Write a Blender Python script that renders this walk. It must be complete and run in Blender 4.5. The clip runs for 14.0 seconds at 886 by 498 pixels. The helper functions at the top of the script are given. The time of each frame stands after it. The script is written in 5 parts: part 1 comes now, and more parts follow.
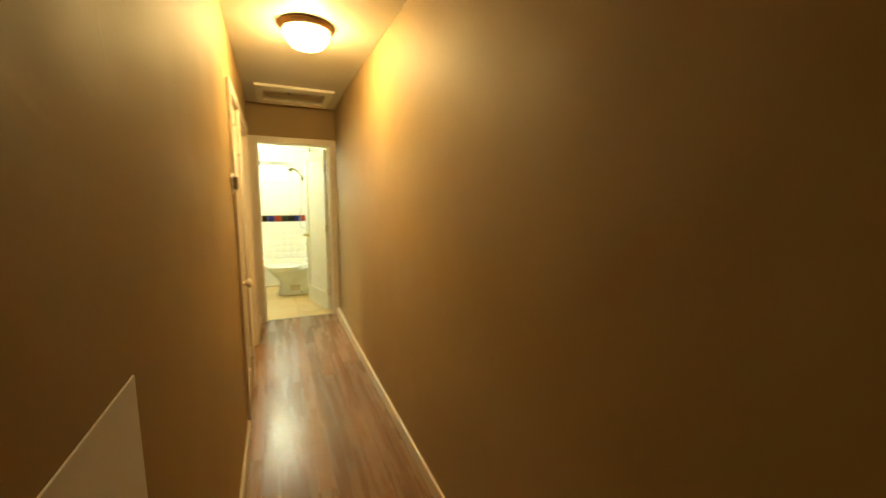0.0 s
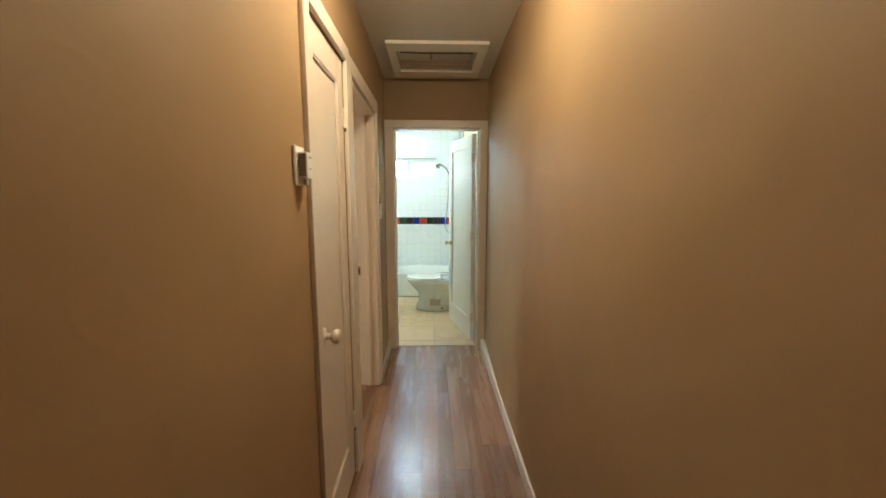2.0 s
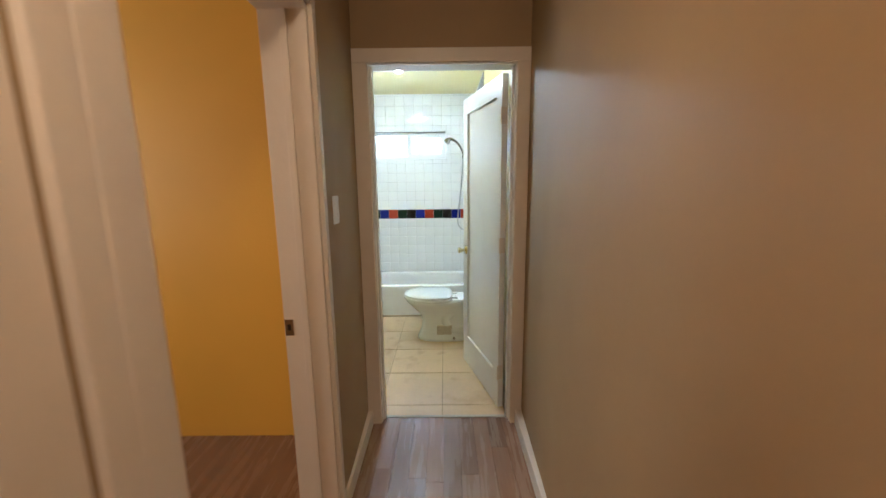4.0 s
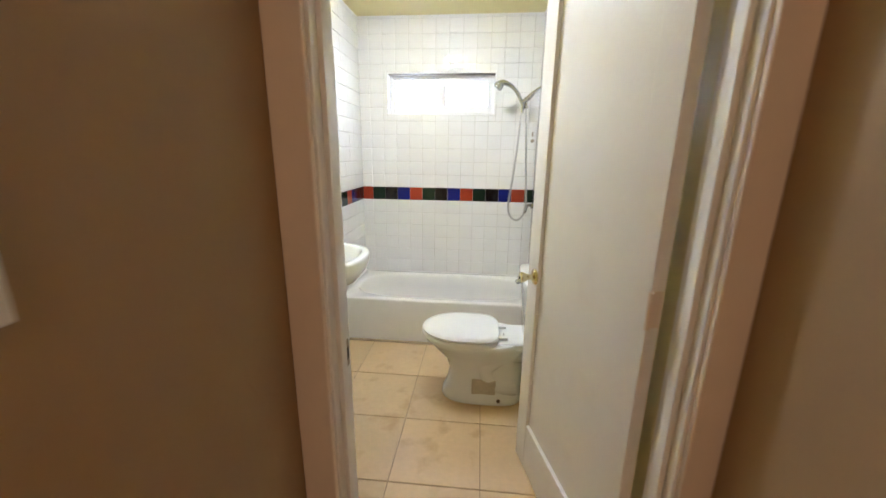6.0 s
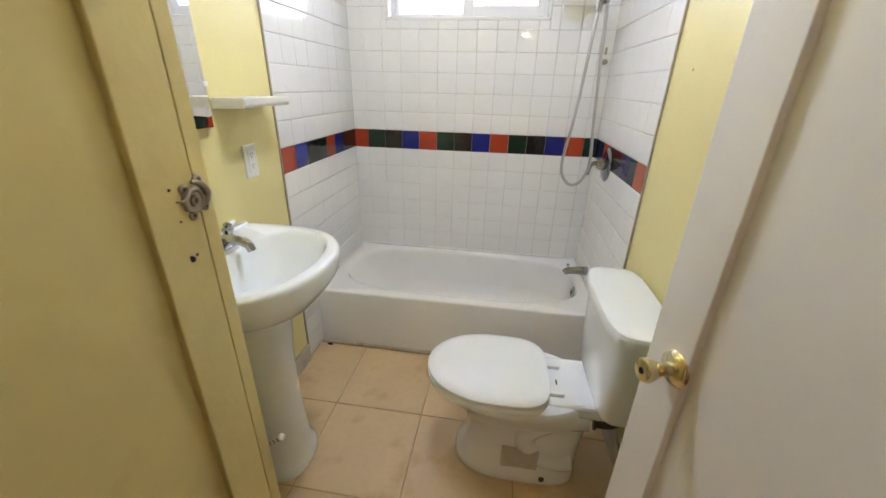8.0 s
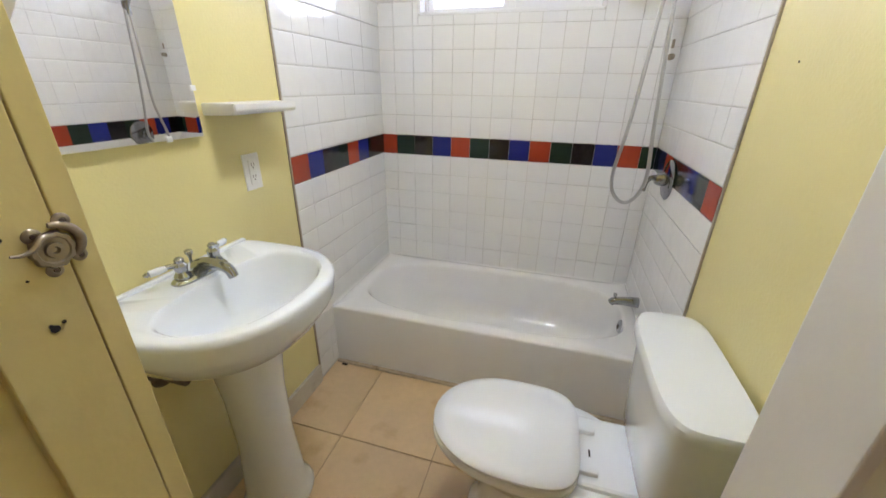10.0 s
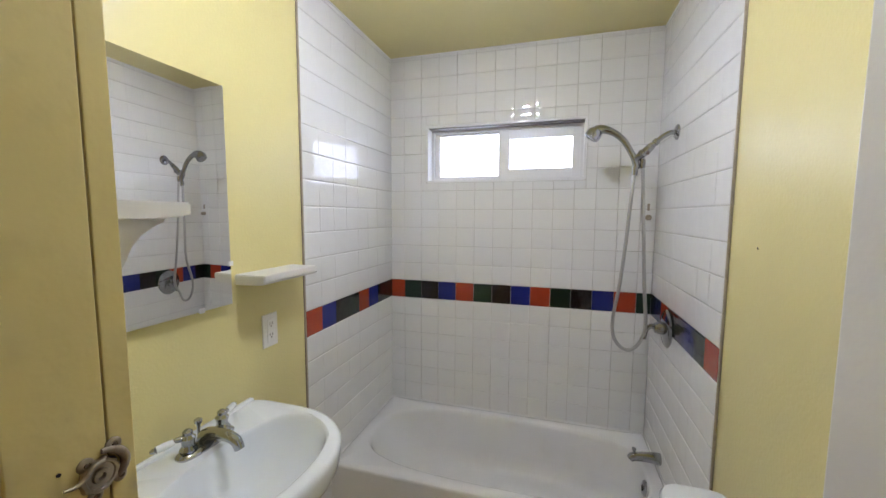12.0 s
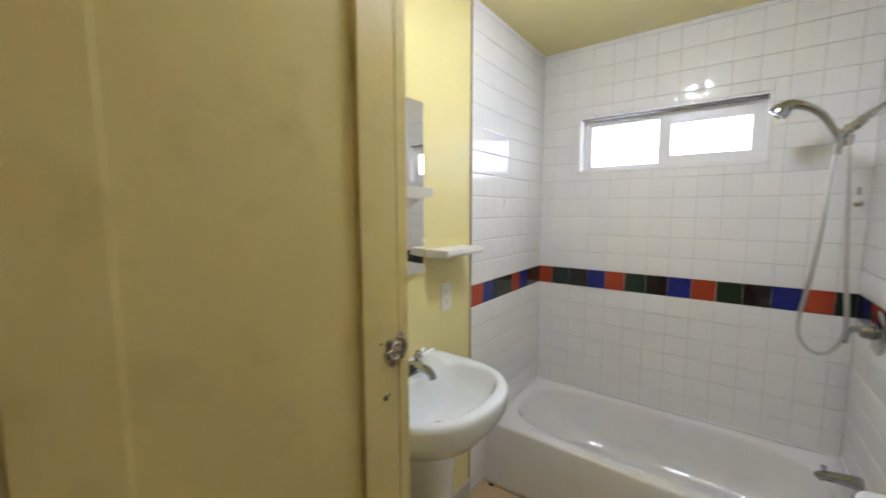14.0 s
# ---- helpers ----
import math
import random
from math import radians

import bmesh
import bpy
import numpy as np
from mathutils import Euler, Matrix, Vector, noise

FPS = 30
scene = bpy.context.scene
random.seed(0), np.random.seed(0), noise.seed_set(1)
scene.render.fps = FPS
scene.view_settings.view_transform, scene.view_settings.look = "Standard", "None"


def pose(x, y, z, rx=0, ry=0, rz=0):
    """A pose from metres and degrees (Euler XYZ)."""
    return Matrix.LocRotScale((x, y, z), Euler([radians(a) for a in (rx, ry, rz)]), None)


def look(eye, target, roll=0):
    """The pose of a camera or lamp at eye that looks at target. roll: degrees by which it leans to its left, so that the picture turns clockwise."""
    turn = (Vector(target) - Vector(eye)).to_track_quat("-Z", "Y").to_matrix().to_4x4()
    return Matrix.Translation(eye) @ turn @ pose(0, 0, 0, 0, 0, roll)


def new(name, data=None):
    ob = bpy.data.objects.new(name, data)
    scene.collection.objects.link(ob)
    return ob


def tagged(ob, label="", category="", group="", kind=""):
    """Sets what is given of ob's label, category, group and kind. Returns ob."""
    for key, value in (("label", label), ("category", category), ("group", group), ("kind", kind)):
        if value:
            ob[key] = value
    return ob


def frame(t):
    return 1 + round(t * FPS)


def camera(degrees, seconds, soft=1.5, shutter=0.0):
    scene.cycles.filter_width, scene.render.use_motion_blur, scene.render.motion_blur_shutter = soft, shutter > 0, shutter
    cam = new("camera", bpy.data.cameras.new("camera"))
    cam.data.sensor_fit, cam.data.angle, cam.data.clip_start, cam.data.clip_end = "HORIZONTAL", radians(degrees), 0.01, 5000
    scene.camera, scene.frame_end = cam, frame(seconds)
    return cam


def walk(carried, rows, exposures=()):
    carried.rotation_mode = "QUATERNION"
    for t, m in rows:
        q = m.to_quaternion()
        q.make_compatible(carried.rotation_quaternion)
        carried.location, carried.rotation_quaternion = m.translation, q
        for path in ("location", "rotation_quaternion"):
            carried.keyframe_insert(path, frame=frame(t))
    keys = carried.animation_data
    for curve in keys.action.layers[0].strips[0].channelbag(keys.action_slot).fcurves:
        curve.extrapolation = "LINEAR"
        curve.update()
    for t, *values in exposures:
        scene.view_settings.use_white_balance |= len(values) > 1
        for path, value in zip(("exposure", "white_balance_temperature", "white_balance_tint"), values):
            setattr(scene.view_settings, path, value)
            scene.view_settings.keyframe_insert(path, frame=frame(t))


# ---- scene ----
cam = camera(99.4, 14.0, shutter=0.4)
PATH = [
    (0, (0.854, 0.837, 1.463), (1.664, 2.644, 1.183), 0.6),
    (0.5, (0.968, 1.084, 1.465), (1.334, 3.028, 1.173), 0.3),
    (1, (1.014, 1.365, 1.439), (1.196, 3.338, 1.162), 0.6),
    (1.5, (1.012, 1.703, 1.441), (1.124, 3.682, 1.175), -0.1),
    (2, (1.045, 2.057, 1.431), (1.103, 4.037, 1.151), 0.1),
    (2.5, (1.061, 2.388, 1.424), (1.135, 4.364, 1.125), 0.1),
    (2.7, (1.104, 2.507, 1.416), (1.153, 4.483, 1.109), -0.2),
    (4.8, (1.09, 4.025, 1.43), (1.01, 5.982, 1.026), -0.7),
    (5, (1.1, 4.163, 1.432), (0.979, 6.115, 1.01), -0.5),
    (5.5, (1.066, 4.472, 1.421), (0.919, 6.416, 0.977), 0.2),
    (6, (1.023, 4.76, 1.395), (0.838, 6.688, 0.895), 0.7),
    (6.5, (1.028, 5.056, 1.377), (0.737, 6.954, 0.819), 1.3),
    (7, (0.983, 5.289, 1.369), (0.701, 7.17, 0.751), 2.2),
    (7.2, (0.956, 5.395, 1.369), (0.679, 7.263, 0.712), 1.3),
    (7.5, (0.926, 5.502, 1.363), (0.672, 7.348, 0.634), 1.5),
    (7.7, (0.92, 5.563, 1.357), (0.669, 7.389, 0.581), 1.4),
    (9.8, (0.984, 5.895, 1.357), (0.491, 7.643, 0.519), 1.0),
    (10, (0.983, 5.894, 1.359), (0.478, 7.657, 0.562), 0.8),
    (10.5, (0.99, 5.891, 1.392), (0.449, 7.706, 0.747), 0.6),
    (11, (0.985, 5.875, 1.441), (0.419, 7.741, 0.997), 0.2),
    (11.5, (0.981, 5.858, 1.482), (0.415, 7.756, 1.203), 0.3),
    (12, (0.976, 5.851, 1.498), (0.409, 7.76, 1.317), 0.3),
    (12.5, (0.987, 5.844, 1.506), (0.39, 7.746, 1.342), 0.3),
    (13, (0.987, 5.828, 1.5), (0.309, 7.702, 1.323), 0.2),
    (13.5, (0.972, 5.769, 1.468), (0.11, 7.563, 1.271), -0.1),
    (14, (0.971, 5.619, 1.466), (-0.217, 7.214, 1.258), -0.1),
]
walk(cam, [(t, look(eye, target, roll)) for t, eye, target, roll in PATH],
     exposures=[(0, 2.52, 9800, -13), (0.5, 2.42, 7500, -9), (1.0, 2.17, 6050, -6), (1.5, 2.02, 5400, -3), (2.5, 1.84, 5200, 0), (5, 1.62, 5500, 19), (6.5, 1.52, 6200, 24),
                (7.5, 1.22, 6080, 26), (10, 1.12, 6040, 28), (11, 0.75, 6000, 28), (12.5, 0.59, 5950, 28), (14, 0.76, 6050, 26)])

# ---- world and sun ----
world = bpy.data.worlds.new("sky")
scene.world = world
world.use_nodes = True
_n = world.node_tree.nodes
_sky = _n.new("ShaderNodeTexSky")
_sky.sky_type, _sky.sun_disc = "NISHITA", False
_sky.sun_elevation, _sky.sun_rotation = radians(50), radians(200)
world.node_tree.links.new(_sky.outputs[0], _n["Background"].inputs[0])
_n["Background"].inputs[1].default_value = 0.12
_sd = bpy.data.lights.new("sun", "SUN")
_sd.energy, _sd.angle, _sd.color = 3.0, radians(0.5), (1, 0.95, 0.88)
_so = new("sun", _sd)
_so.matrix_world = look((0, 0, 20), (0.22, 0.6, 19.2))

# added warm area lamp, out of view, that brightens the next room
_rl = bpy.data.lights.new("room_window_light", "AREA")
_rl.shape, _rl.size, _rl.size_y, _rl.energy, _rl.color = "RECTANGLE", 1.2, 1.2, 12.0, (1.0, 0.86, 0.62)
new("room_window_light", _rl).matrix_world = look((-2.15, 4.2, 1.5), (0.0, 5.0, 1.3))

# plan, in metres
HX0, HX1 = 0.645, 1.512        # hallway walls
def spread_wall():
    """The east wall: straight, then spreading slightly over its last metre."""
    bm = bmesh.new()
    FLAT.add(id(bm))
    ring = [(HX1, Y0), (HX1, 4.55), (HX2, DW0), (HX1 + 0.12, DW0), (HX1 + 0.12, Y0)]
    lo, hi = ([bm.verts.new((x, y, z)) for x, y in ring] for z in (0, HC))
    bm.faces.new(lo)
    bm.faces.new(hi)
    for k in range(5):
        bm.faces.new((lo[k], lo[(k + 1) % 5], hi[(k + 1) % 5], hi[k]))
    return bm
DW0, DW1 = 5.475, 5.585        # wall between hallway and bathroom
BX0, BX1, BY1 = 0.0, 1.472, 8.0
HC, BC = 2.43, 2.42            # ceilings
OX0, OX1, OZ = 0.712, 1.466, 2.01   # bathroom doorway
HX3 = 0.629                    # and the west wall to here
HX2 = 1.539                    # the east wall spreads to here at the bathroom door
HALL_LAMP, BATH_LAMP = 25.0, 180.0

# ---- materials ----
def mat(name, col, rough=0.5, metal=0.0, spread=0.0, scale=6.0, fine=0.0, fscale=200.0, bump=0.0, bscale=150.0,
        wave=0.0, wscale=3.0, rand=0.0, stain=None, amount=0.0, coat=0.0, emit=None, power=0.0, rvar=0.0, trowel=0.0):
    m = bpy.data.materials.new(name)
    m.use_nodes = True
    t = m.node_tree
    N, L = t.nodes, t.links
    b = N["Principled BSDF"]
    b.inputs["Roughness"].default_value = rough
    b.inputs["Metallic"].default_value = metal
    b.inputs["Coat Weight"].default_value = coat
    b.inputs["Coat Roughness"].default_value = 0.08
    co = N.new("ShaderNodeTexCoord")
    geo = N.new("ShaderNodeNewGeometry")
    def noise(s, detail=3.0):
        n = N.new("ShaderNodeTexNoise")
        n.inputs["Scale"].default_value, n.inputs["Detail"].default_value = s, detail
        L.new(geo.outputs["Position"], n.inputs["Vector"])
        return n.outputs["Fac"]
    def math_(op, a, c, d=None):
        n = N.new("ShaderNodeMath")
        n.operation = op
        for i, v in enumerate((a, c, d)):
            if v is None:
                continue
            if isinstance(v, (int, float)):
                n.inputs[i].default_value = v
            else:
                L.new(v, n.inputs[i])
        return n.outputs[0]
    val = 1.0
    if spread:
        val = math_("MULTIPLY_ADD", noise(scale), 2 * spread, 1 - spread)
    if fine:
        f = math_("MULTIPLY_ADD", noise(fscale), 2 * fine, 1 - fine)
        val = f if val == 1.0 else math_("MULTIPLY", val, f)
    if rand:
        oi = N.new("ShaderNodeObjectInfo")
        r = math_("MULTIPLY_ADD", oi.outputs["Random"], 2 * rand, 1 - rand)
        val = r if val == 1.0 else math_("MULTIPLY", val, r)
    mix = N.new("ShaderNodeVectorMath")
    mix.operation = "SCALE"
    mix.inputs[0].default_value = col[:3]
    if val == 1.0:
        mix.inputs["Scale"].default_value = 1.0
    else:
        L.new(val, mix.inputs["Scale"])
    out = mix.outputs[0]
    if stain:
        ramp = N.new("ShaderNodeValToRGB")
        ramp.color_ramp.elements[0].position, ramp.color_ramp.elements[1].position = 0.56, 0.72
        L.new(noise(stain[3], 6.0), ramp.inputs[0])
        mx = N.new("ShaderNodeMixRGB")
        L.new(math_("MULTIPLY", ramp.outputs[0], amount), mx.inputs[0])
        L.new(out, mx.inputs[1])
        mx.inputs[2].default_value = (*stain[:3], 1)
        out = mx.outputs[0]
    L.new(out, b.inputs["Base Color"])
    if rvar:
        L.new(math_("MULTIPLY_ADD", noise(scale * 2), 2 * rvar, rough - rvar), b.inputs["Roughness"])
    h = None
    if bump:
        h = math_("MULTIPLY", noise(bscale, 2.0), bump)
    if wave:
        w = math_("MULTIPLY", noise(wscale, 1.0), wave)
        h = w if h is None else math_("ADD", h, w)
    if trowel:
        tn = N.new("ShaderNodeTexNoise")
        tn.inputs["Scale"].default_value, tn.inputs["Detail"].default_value, tn.inputs["Distortion"].default_value = 4.0, 1.5, 0.6
        L.new(geo.outputs["Position"], tn.inputs["Vector"])
        d = math_("ABSOLUTE", math_("SUBTRACT", tn.outputs["Fac"], 0.5), 0.0)
        ridge = math_("MAXIMUM", math_("SUBTRACT", 1.0, math_("MULTIPLY", d, 32.0)), 0.0)
        patchy = math_("MAXIMUM", math_("MULTIPLY", math_("SUBTRACT", noise(1.7, 1.0), 0.47), 8.0), 0.0)
        tr_ = math_("MULTIPLY", math_("MULTIPLY", ridge, math_("MINIMUM", patchy, 1.0)), trowel)
        h = tr_ if h is None else math_("ADD", h, tr_)
    if h is not None:
        bp = N.new("ShaderNodeBump")
        bp.inputs["Strength"].default_value, bp.inputs["Distance"].default_value = 1.0, 1.0
        L.new(h, bp.inputs["Height"])
        L.new(bp.outputs[0], b.inputs["Normal"])
    if emit:
        b.inputs["Emission Color"].default_value = (*emit, 1)
        b.inputs["Emission Strength"].default_value = power
    return m

M_TAN = mat("tan_paint", (0.362, 0.246, 0.126), 0.64, spread=0.06, scale=2.5, fine=0.02, fscale=60, bump=0.00035, bscale=70,
            wave=0.012, wscale=3.0, stain=(0.305, 0.203, 0.094, 1.7), amount=0.25, trowel=0.0003)
M_HCEIL = mat("hall_ceiling_paint", (0.64, 0.60, 0.52), 0.55, spread=0.04, scale=2, bump=0.0008, bscale=120, wave=0.008, wscale=3)
M_YEL = mat("yellow_paint", (0.72, 0.64, 0.29), 0.36, spread=0.04, scale=3, bump=0.0006, bscale=120, wave=0.006, wscale=3,
            stain=(0.62, 0.53, 0.22, 2.0), amount=0.25)
M_YCAB = mat("yellow_gloss_paint", (0.66, 0.55, 0.23), 0.33, spread=0.05, scale=5, bump=0.0006, bscale=60, wave=0.004, wscale=9,
             stain=(0.45, 0.36, 0.14, 9.0), amount=0.35)
M_ROOM = mat("mustard_paint", (0.72, 0.42, 0.05), 0.5, spread=0.05, scale=3, bump=0.0006, bscale=90)
M_TRIM = mat("cream_trim_paint", (0.74, 0.66, 0.57), 0.35, spread=0.04, scale=7, bump=0.0005, bscale=50, wave=0.0015, wscale=14,
             stain=(0.56, 0.47, 0.38, 7.0), amount=0.14)
M_HATCH = mat("white_hatch_paint", (0.80, 0.77, 0.70), 0.45, spread=0.03, scale=7, bump=0.0004, bscale=50, wave=0.003, wscale=10)
M_DOOR = mat("white_door_paint", (0.81, 0.81, 0.79), 0.33, spread=0.03, scale=4, bump=0.0005, bscale=60, wave=0.0015, wscale=8,
             stain=(0.66, 0.63, 0.57, 5.0), amount=0.2)
M_TILE = mat("white_glazed_tile", (0.80, 0.80, 0.79), 0.05, rand=0.015, spread=0.02, scale=3, wave=0.0016, wscale=13)
M_RED = mat("red_glazed_tile", (0.36, 0.050, 0.020), 0.12, rand=0.12, spread=0.08, scale=30, wave=0.002, wscale=13)
M_BLUE = mat("blue_glazed_tile", (0.013, 0.019, 0.17), 0.12, rand=0.12, spread=0.08, scale=30, wave=0.002, wscale=13)
M_BLACK = mat("black_glazed_tile", (0.013, 0.009, 0.008), 0.12, rand=0.2, wave=0.002, wscale=13)
M_GREEN = mat("dark_green_glazed_tile", (0.012, 0.026, 0.015), 0.12, rand=0.2, wave=0.002, wscale=13)
M_GROUT = mat("wall_grout", (0.56, 0.54, 0.50), 0.8, spread=0.20, scale=7, fine=0.1, fscale=90, stain=(0.22, 0.19, 0.15, 4.0), amount=0.8)
M_FTILE = mat("beige_floor_tile", (0.63, 0.465, 0.27), 0.34, rand=0.06, spread=0.10, scale=6, fine=0.07, fscale=35, bump=0.0004,
              bscale=50, stain=(0.44, 0.265, 0.12, 5.5), amount=0.75, rvar=0.06)
M_FGROUT = mat("floor_grout", (0.40, 0.27, 0.16), 0.85, spread=0.2, scale=20)
M_CER = mat("white_ceramic", (0.80, 0.84, 0.87), 0.05, spread=0.012, scale=5, coat=0.5)
M_TUB = mat("tub_enamel", (0.80, 0.80, 0.79), 0.12, spread=0.02, scale=4, coat=0.3, stain=(0.70, 0.68, 0.64, 6.0), amount=0.25)
M_SEAT = mat("seat_plastic", (0.79, 0.825, 0.85), 0.12, spread=0.01, scale=4)
M_CHROME = mat("chrome", (0.38, 0.385, 0.395), 0.11, metal=1.0, spread=0.05, scale=40)
M_HOSE = mat("hose_metal", (0.50, 0.50, 0.50), 0.3, metal=0.9, bump=0.0006, bscale=500)
M_STEEL = mat("worn_nickel", (0.36, 0.31, 0.25), 0.30, metal=1.0, spread=0.2, scale=60, bump=0.0003, bscale=150,
              stain=(0.12, 0.08, 0.05, 60.0), amount=0.6)
M_BRASS = mat("polished_brass", (0.74, 0.65, 0.40), 0.14, metal=1.0, spread=0.05, scale=50)
M_DARK = mat("dark_hole", (0.02, 0.015, 0.012), 0.8, spread=0.2, scale=60)
M_RUST = mat("rusty_pipe", (0.14, 0.10, 0.08), 0.55, metal=0.5, spread=0.3, scale=60)
M_WHITE = mat("white_plastic", (0.78, 0.77, 0.74), 0.35, spread=0.02, scale=9)
M_VINYL = mat("window_vinyl", (0.80, 0.80, 0.80), 0.3, spread=0.02, scale=9)
M_ALU = mat("aluminium_track", (0.30, 0.29, 0.28), 0.45, metal=0.8, spread=0.1, scale=40)
M_GREY = mat("grey_plastic", (0.24, 0.20, 0.18), 0.5, spread=0.05, scale=30)
M_CAULK = mat("old_caulk", (0.36, 0.30, 0.22), 0.7, spread=0.25, scale=30)
M_BEAD = mat("beige_floor_caulk", (0.46, 0.38, 0.27), 0.6, spread=0.2, scale=25, stain=(0.22, 0.15, 0.09, 14.0), amount=0.7, bump=0.001, bscale=60)
M_BASEW = mat("bath_base_paint", (0.50, 0.46, 0.38), 0.6, spread=0.15, scale=12, stain=(0.3, 0.25, 0.18, 9.0), amount=0.6)
M_BRONZE = mat("brushed_bronze", (0.20, 0.12, 0.07), 0.4, metal=0.8, spread=0.1, scale=30)
M_GLOW = mat("lit_hall_glass", (0.9, 0.85, 0.75), 0.3, emit=(1.0, 0.70, 0.40), power=HALL_LAMP)
M_BULB = mat("lit_bath_glass", (0.9, 0.9, 0.88), 0.3, emit=(0.88, 0.975, 1.0), power=BATH_LAMP)
M_SKYB = mat("bright_overcast", (0.5, 0.5, 0.5), 1.0, emit=(0.86, 0.96, 1.0), power=3.2)
M_PATCH = mat("dull_grey_patch", (0.50, 0.47, 0.40), 0.7, spread=0.15, scale=40)
M_MIRROR = mat("mirror_silver", (0.88, 0.875, 0.85), 0.012, metal=1.0)
# Greyish white, lightened and blued for daylight that no lamp here gives.
M_PANEL = mat("daylit_white_panel", (0.82, 0.82, 0.86), 0.5, spread=0.04, scale=6)
M_EXT = mat("outer_plaster", (0.5, 0.47, 0.42), 0.8, spread=0.08, scale=2, bump=0.002, bscale=60)

def glass():
    m = bpy.data.materials.new("frosted_pane")
    m.use_nodes = True
    b = m.node_tree.nodes["Principled BSDF"]
    b.inputs["Base Color"].default_value = (0.95, 0.97, 1, 1)
    b.inputs["Transmission Weight"].default_value = 1.0
    b.inputs["Roughness"].default_value = 0.25
    b.inputs["IOR"].default_value = 1.1
    return m
M_PANE = glass()

def wood():
    m = bpy.data.materials.new("brown_laminate")
    m.use_nodes = True
    t = m.node_tree
    N, L = t.nodes, t.links
    b = N["Principled BSDF"]
    geo, oi = N.new("ShaderNodeNewGeometry"), N.new("ShaderNodeObjectInfo")
    mp = N.new("ShaderNodeVectorMath")
    mp.operation = "MULTIPLY_ADD"
    L.new(geo.outputs["Position"], mp.inputs[0])
    mp.inputs[1].default_value = (15, 1.1, 1)
    cmb = N.new("ShaderNodeCombineXYZ")
    mu = N.new("ShaderNodeMath")
    mu.operation = "MULTIPLY"
    mu.inputs[1].default_value = 57.0
    L.new(oi.outputs["Random"], mu.inputs[0])
    L.new(mu.outputs[0], cmb.inputs[1])
    L.new(cmb.outputs[0], mp.inputs[2])
    n = N.new("ShaderNodeTexNoise")
    n.inputs["Scale"].default_value, n.inputs["Detail"].default_value, n.inputs["Roughness"].default_value = 1.0, 6, 0.65
    L.new(mp.outputs[0], n.inputs["Vector"])
    ramp = N.new("ShaderNodeValToRGB")
    e = ramp.color_ramp.elements
    e[0].position, e[0].color = 0.25, (0.195, 0.103, 0.060, 1)
    e[1].position, e[1].color = 0.8, (0.31, 0.190, 0.120, 1)
    L.new(n.outputs["Fac"], ramp.inputs[0])
    sc = N.new("ShaderNodeMath")
    sc.operation = "MULTIPLY_ADD"
    pw = N.new("ShaderNodeMath")
    pw.operation = "POWER"
    pw.inputs[1].default_value = 2.2
    L.new(oi.outputs["Random"], pw.inputs[0])
    L.new(pw.outputs[0], sc.inputs[0])
    sc.inputs[1].default_value, sc.inputs[2].default_value = 0.50, 0.86
    vm = N.new("ShaderNodeVectorMath")
    vm.operation = "SCALE"
    L.new(ramp.outputs[0], vm.inputs[0])
    L.new(sc.outputs[0], vm.inputs["Scale"])
    L.new(vm.outputs[0], b.inputs["Base Color"])
    rr = N.new("ShaderNodeMath")
    rr.operation = "MULTIPLY_ADD"
    L.new(n.outputs["Fac"], rr.inputs[0])
    rr.inputs[1].default_value, rr.inputs[2].default_value = 0.16, 0.19
    L.new(rr.outputs[0], b.inputs["Roughness"])
    bp = N.new("ShaderNodeBump")
    bp.inputs["Distance"].default_value = 0.0006
    L.new(n.outputs["Fac"], bp.inputs["Height"])
    L.new(bp.outputs[0], b.inputs["Normal"])
    return m
M_WOOD = wood()

# ---- mesh helpers ----
FLAT = set()

def box(bm, lo, hi, bevel=0.0, seg=2):
    """An upright box from corner to corner, its edges rounded by bevel."""
    FLAT.add(id(bm))
    vs = bmesh.ops.create_cube(bm, size=1)["verts"]
    for v in vs:
        v.co = Vector([lo[i] + (v.co[i] + 0.5) * (hi[i] - lo[i]) for i in range(3)])
    if bevel:
        es = list({e for v in vs for e in v.link_edges})
        bmesh.ops.bevel(bm, geom=es, offset=bevel, segments=seg, affect="EDGES", profile=0.5)
    return vs

def boxes(*rows, bevel=0.0):
    bm = bmesh.new()
    for lo, hi in rows:
        box(bm, lo, hi, bevel)
    return bm

def lathe(bm, prof, m, n=28, cap=True):
    """Turns (radius, height) pairs round the z axis of the pose m."""
    rings = []
    for r, z in prof:
        rings.append([bm.verts.new(m @ Vector((r * math.cos(2 * math.pi * i / n), r * math.sin(2 * math.pi * i / n), z))) for i in range(n)])
    for a, b in zip(rings, rings[1:]):
        for i in range(n):
            bm.faces.new((a[i], a[(i + 1) % n], b[(i + 1) % n], b[i]))
    if cap:
        bm.faces.new(list(reversed(rings[0])))
        bm.faces.new(rings[-1])

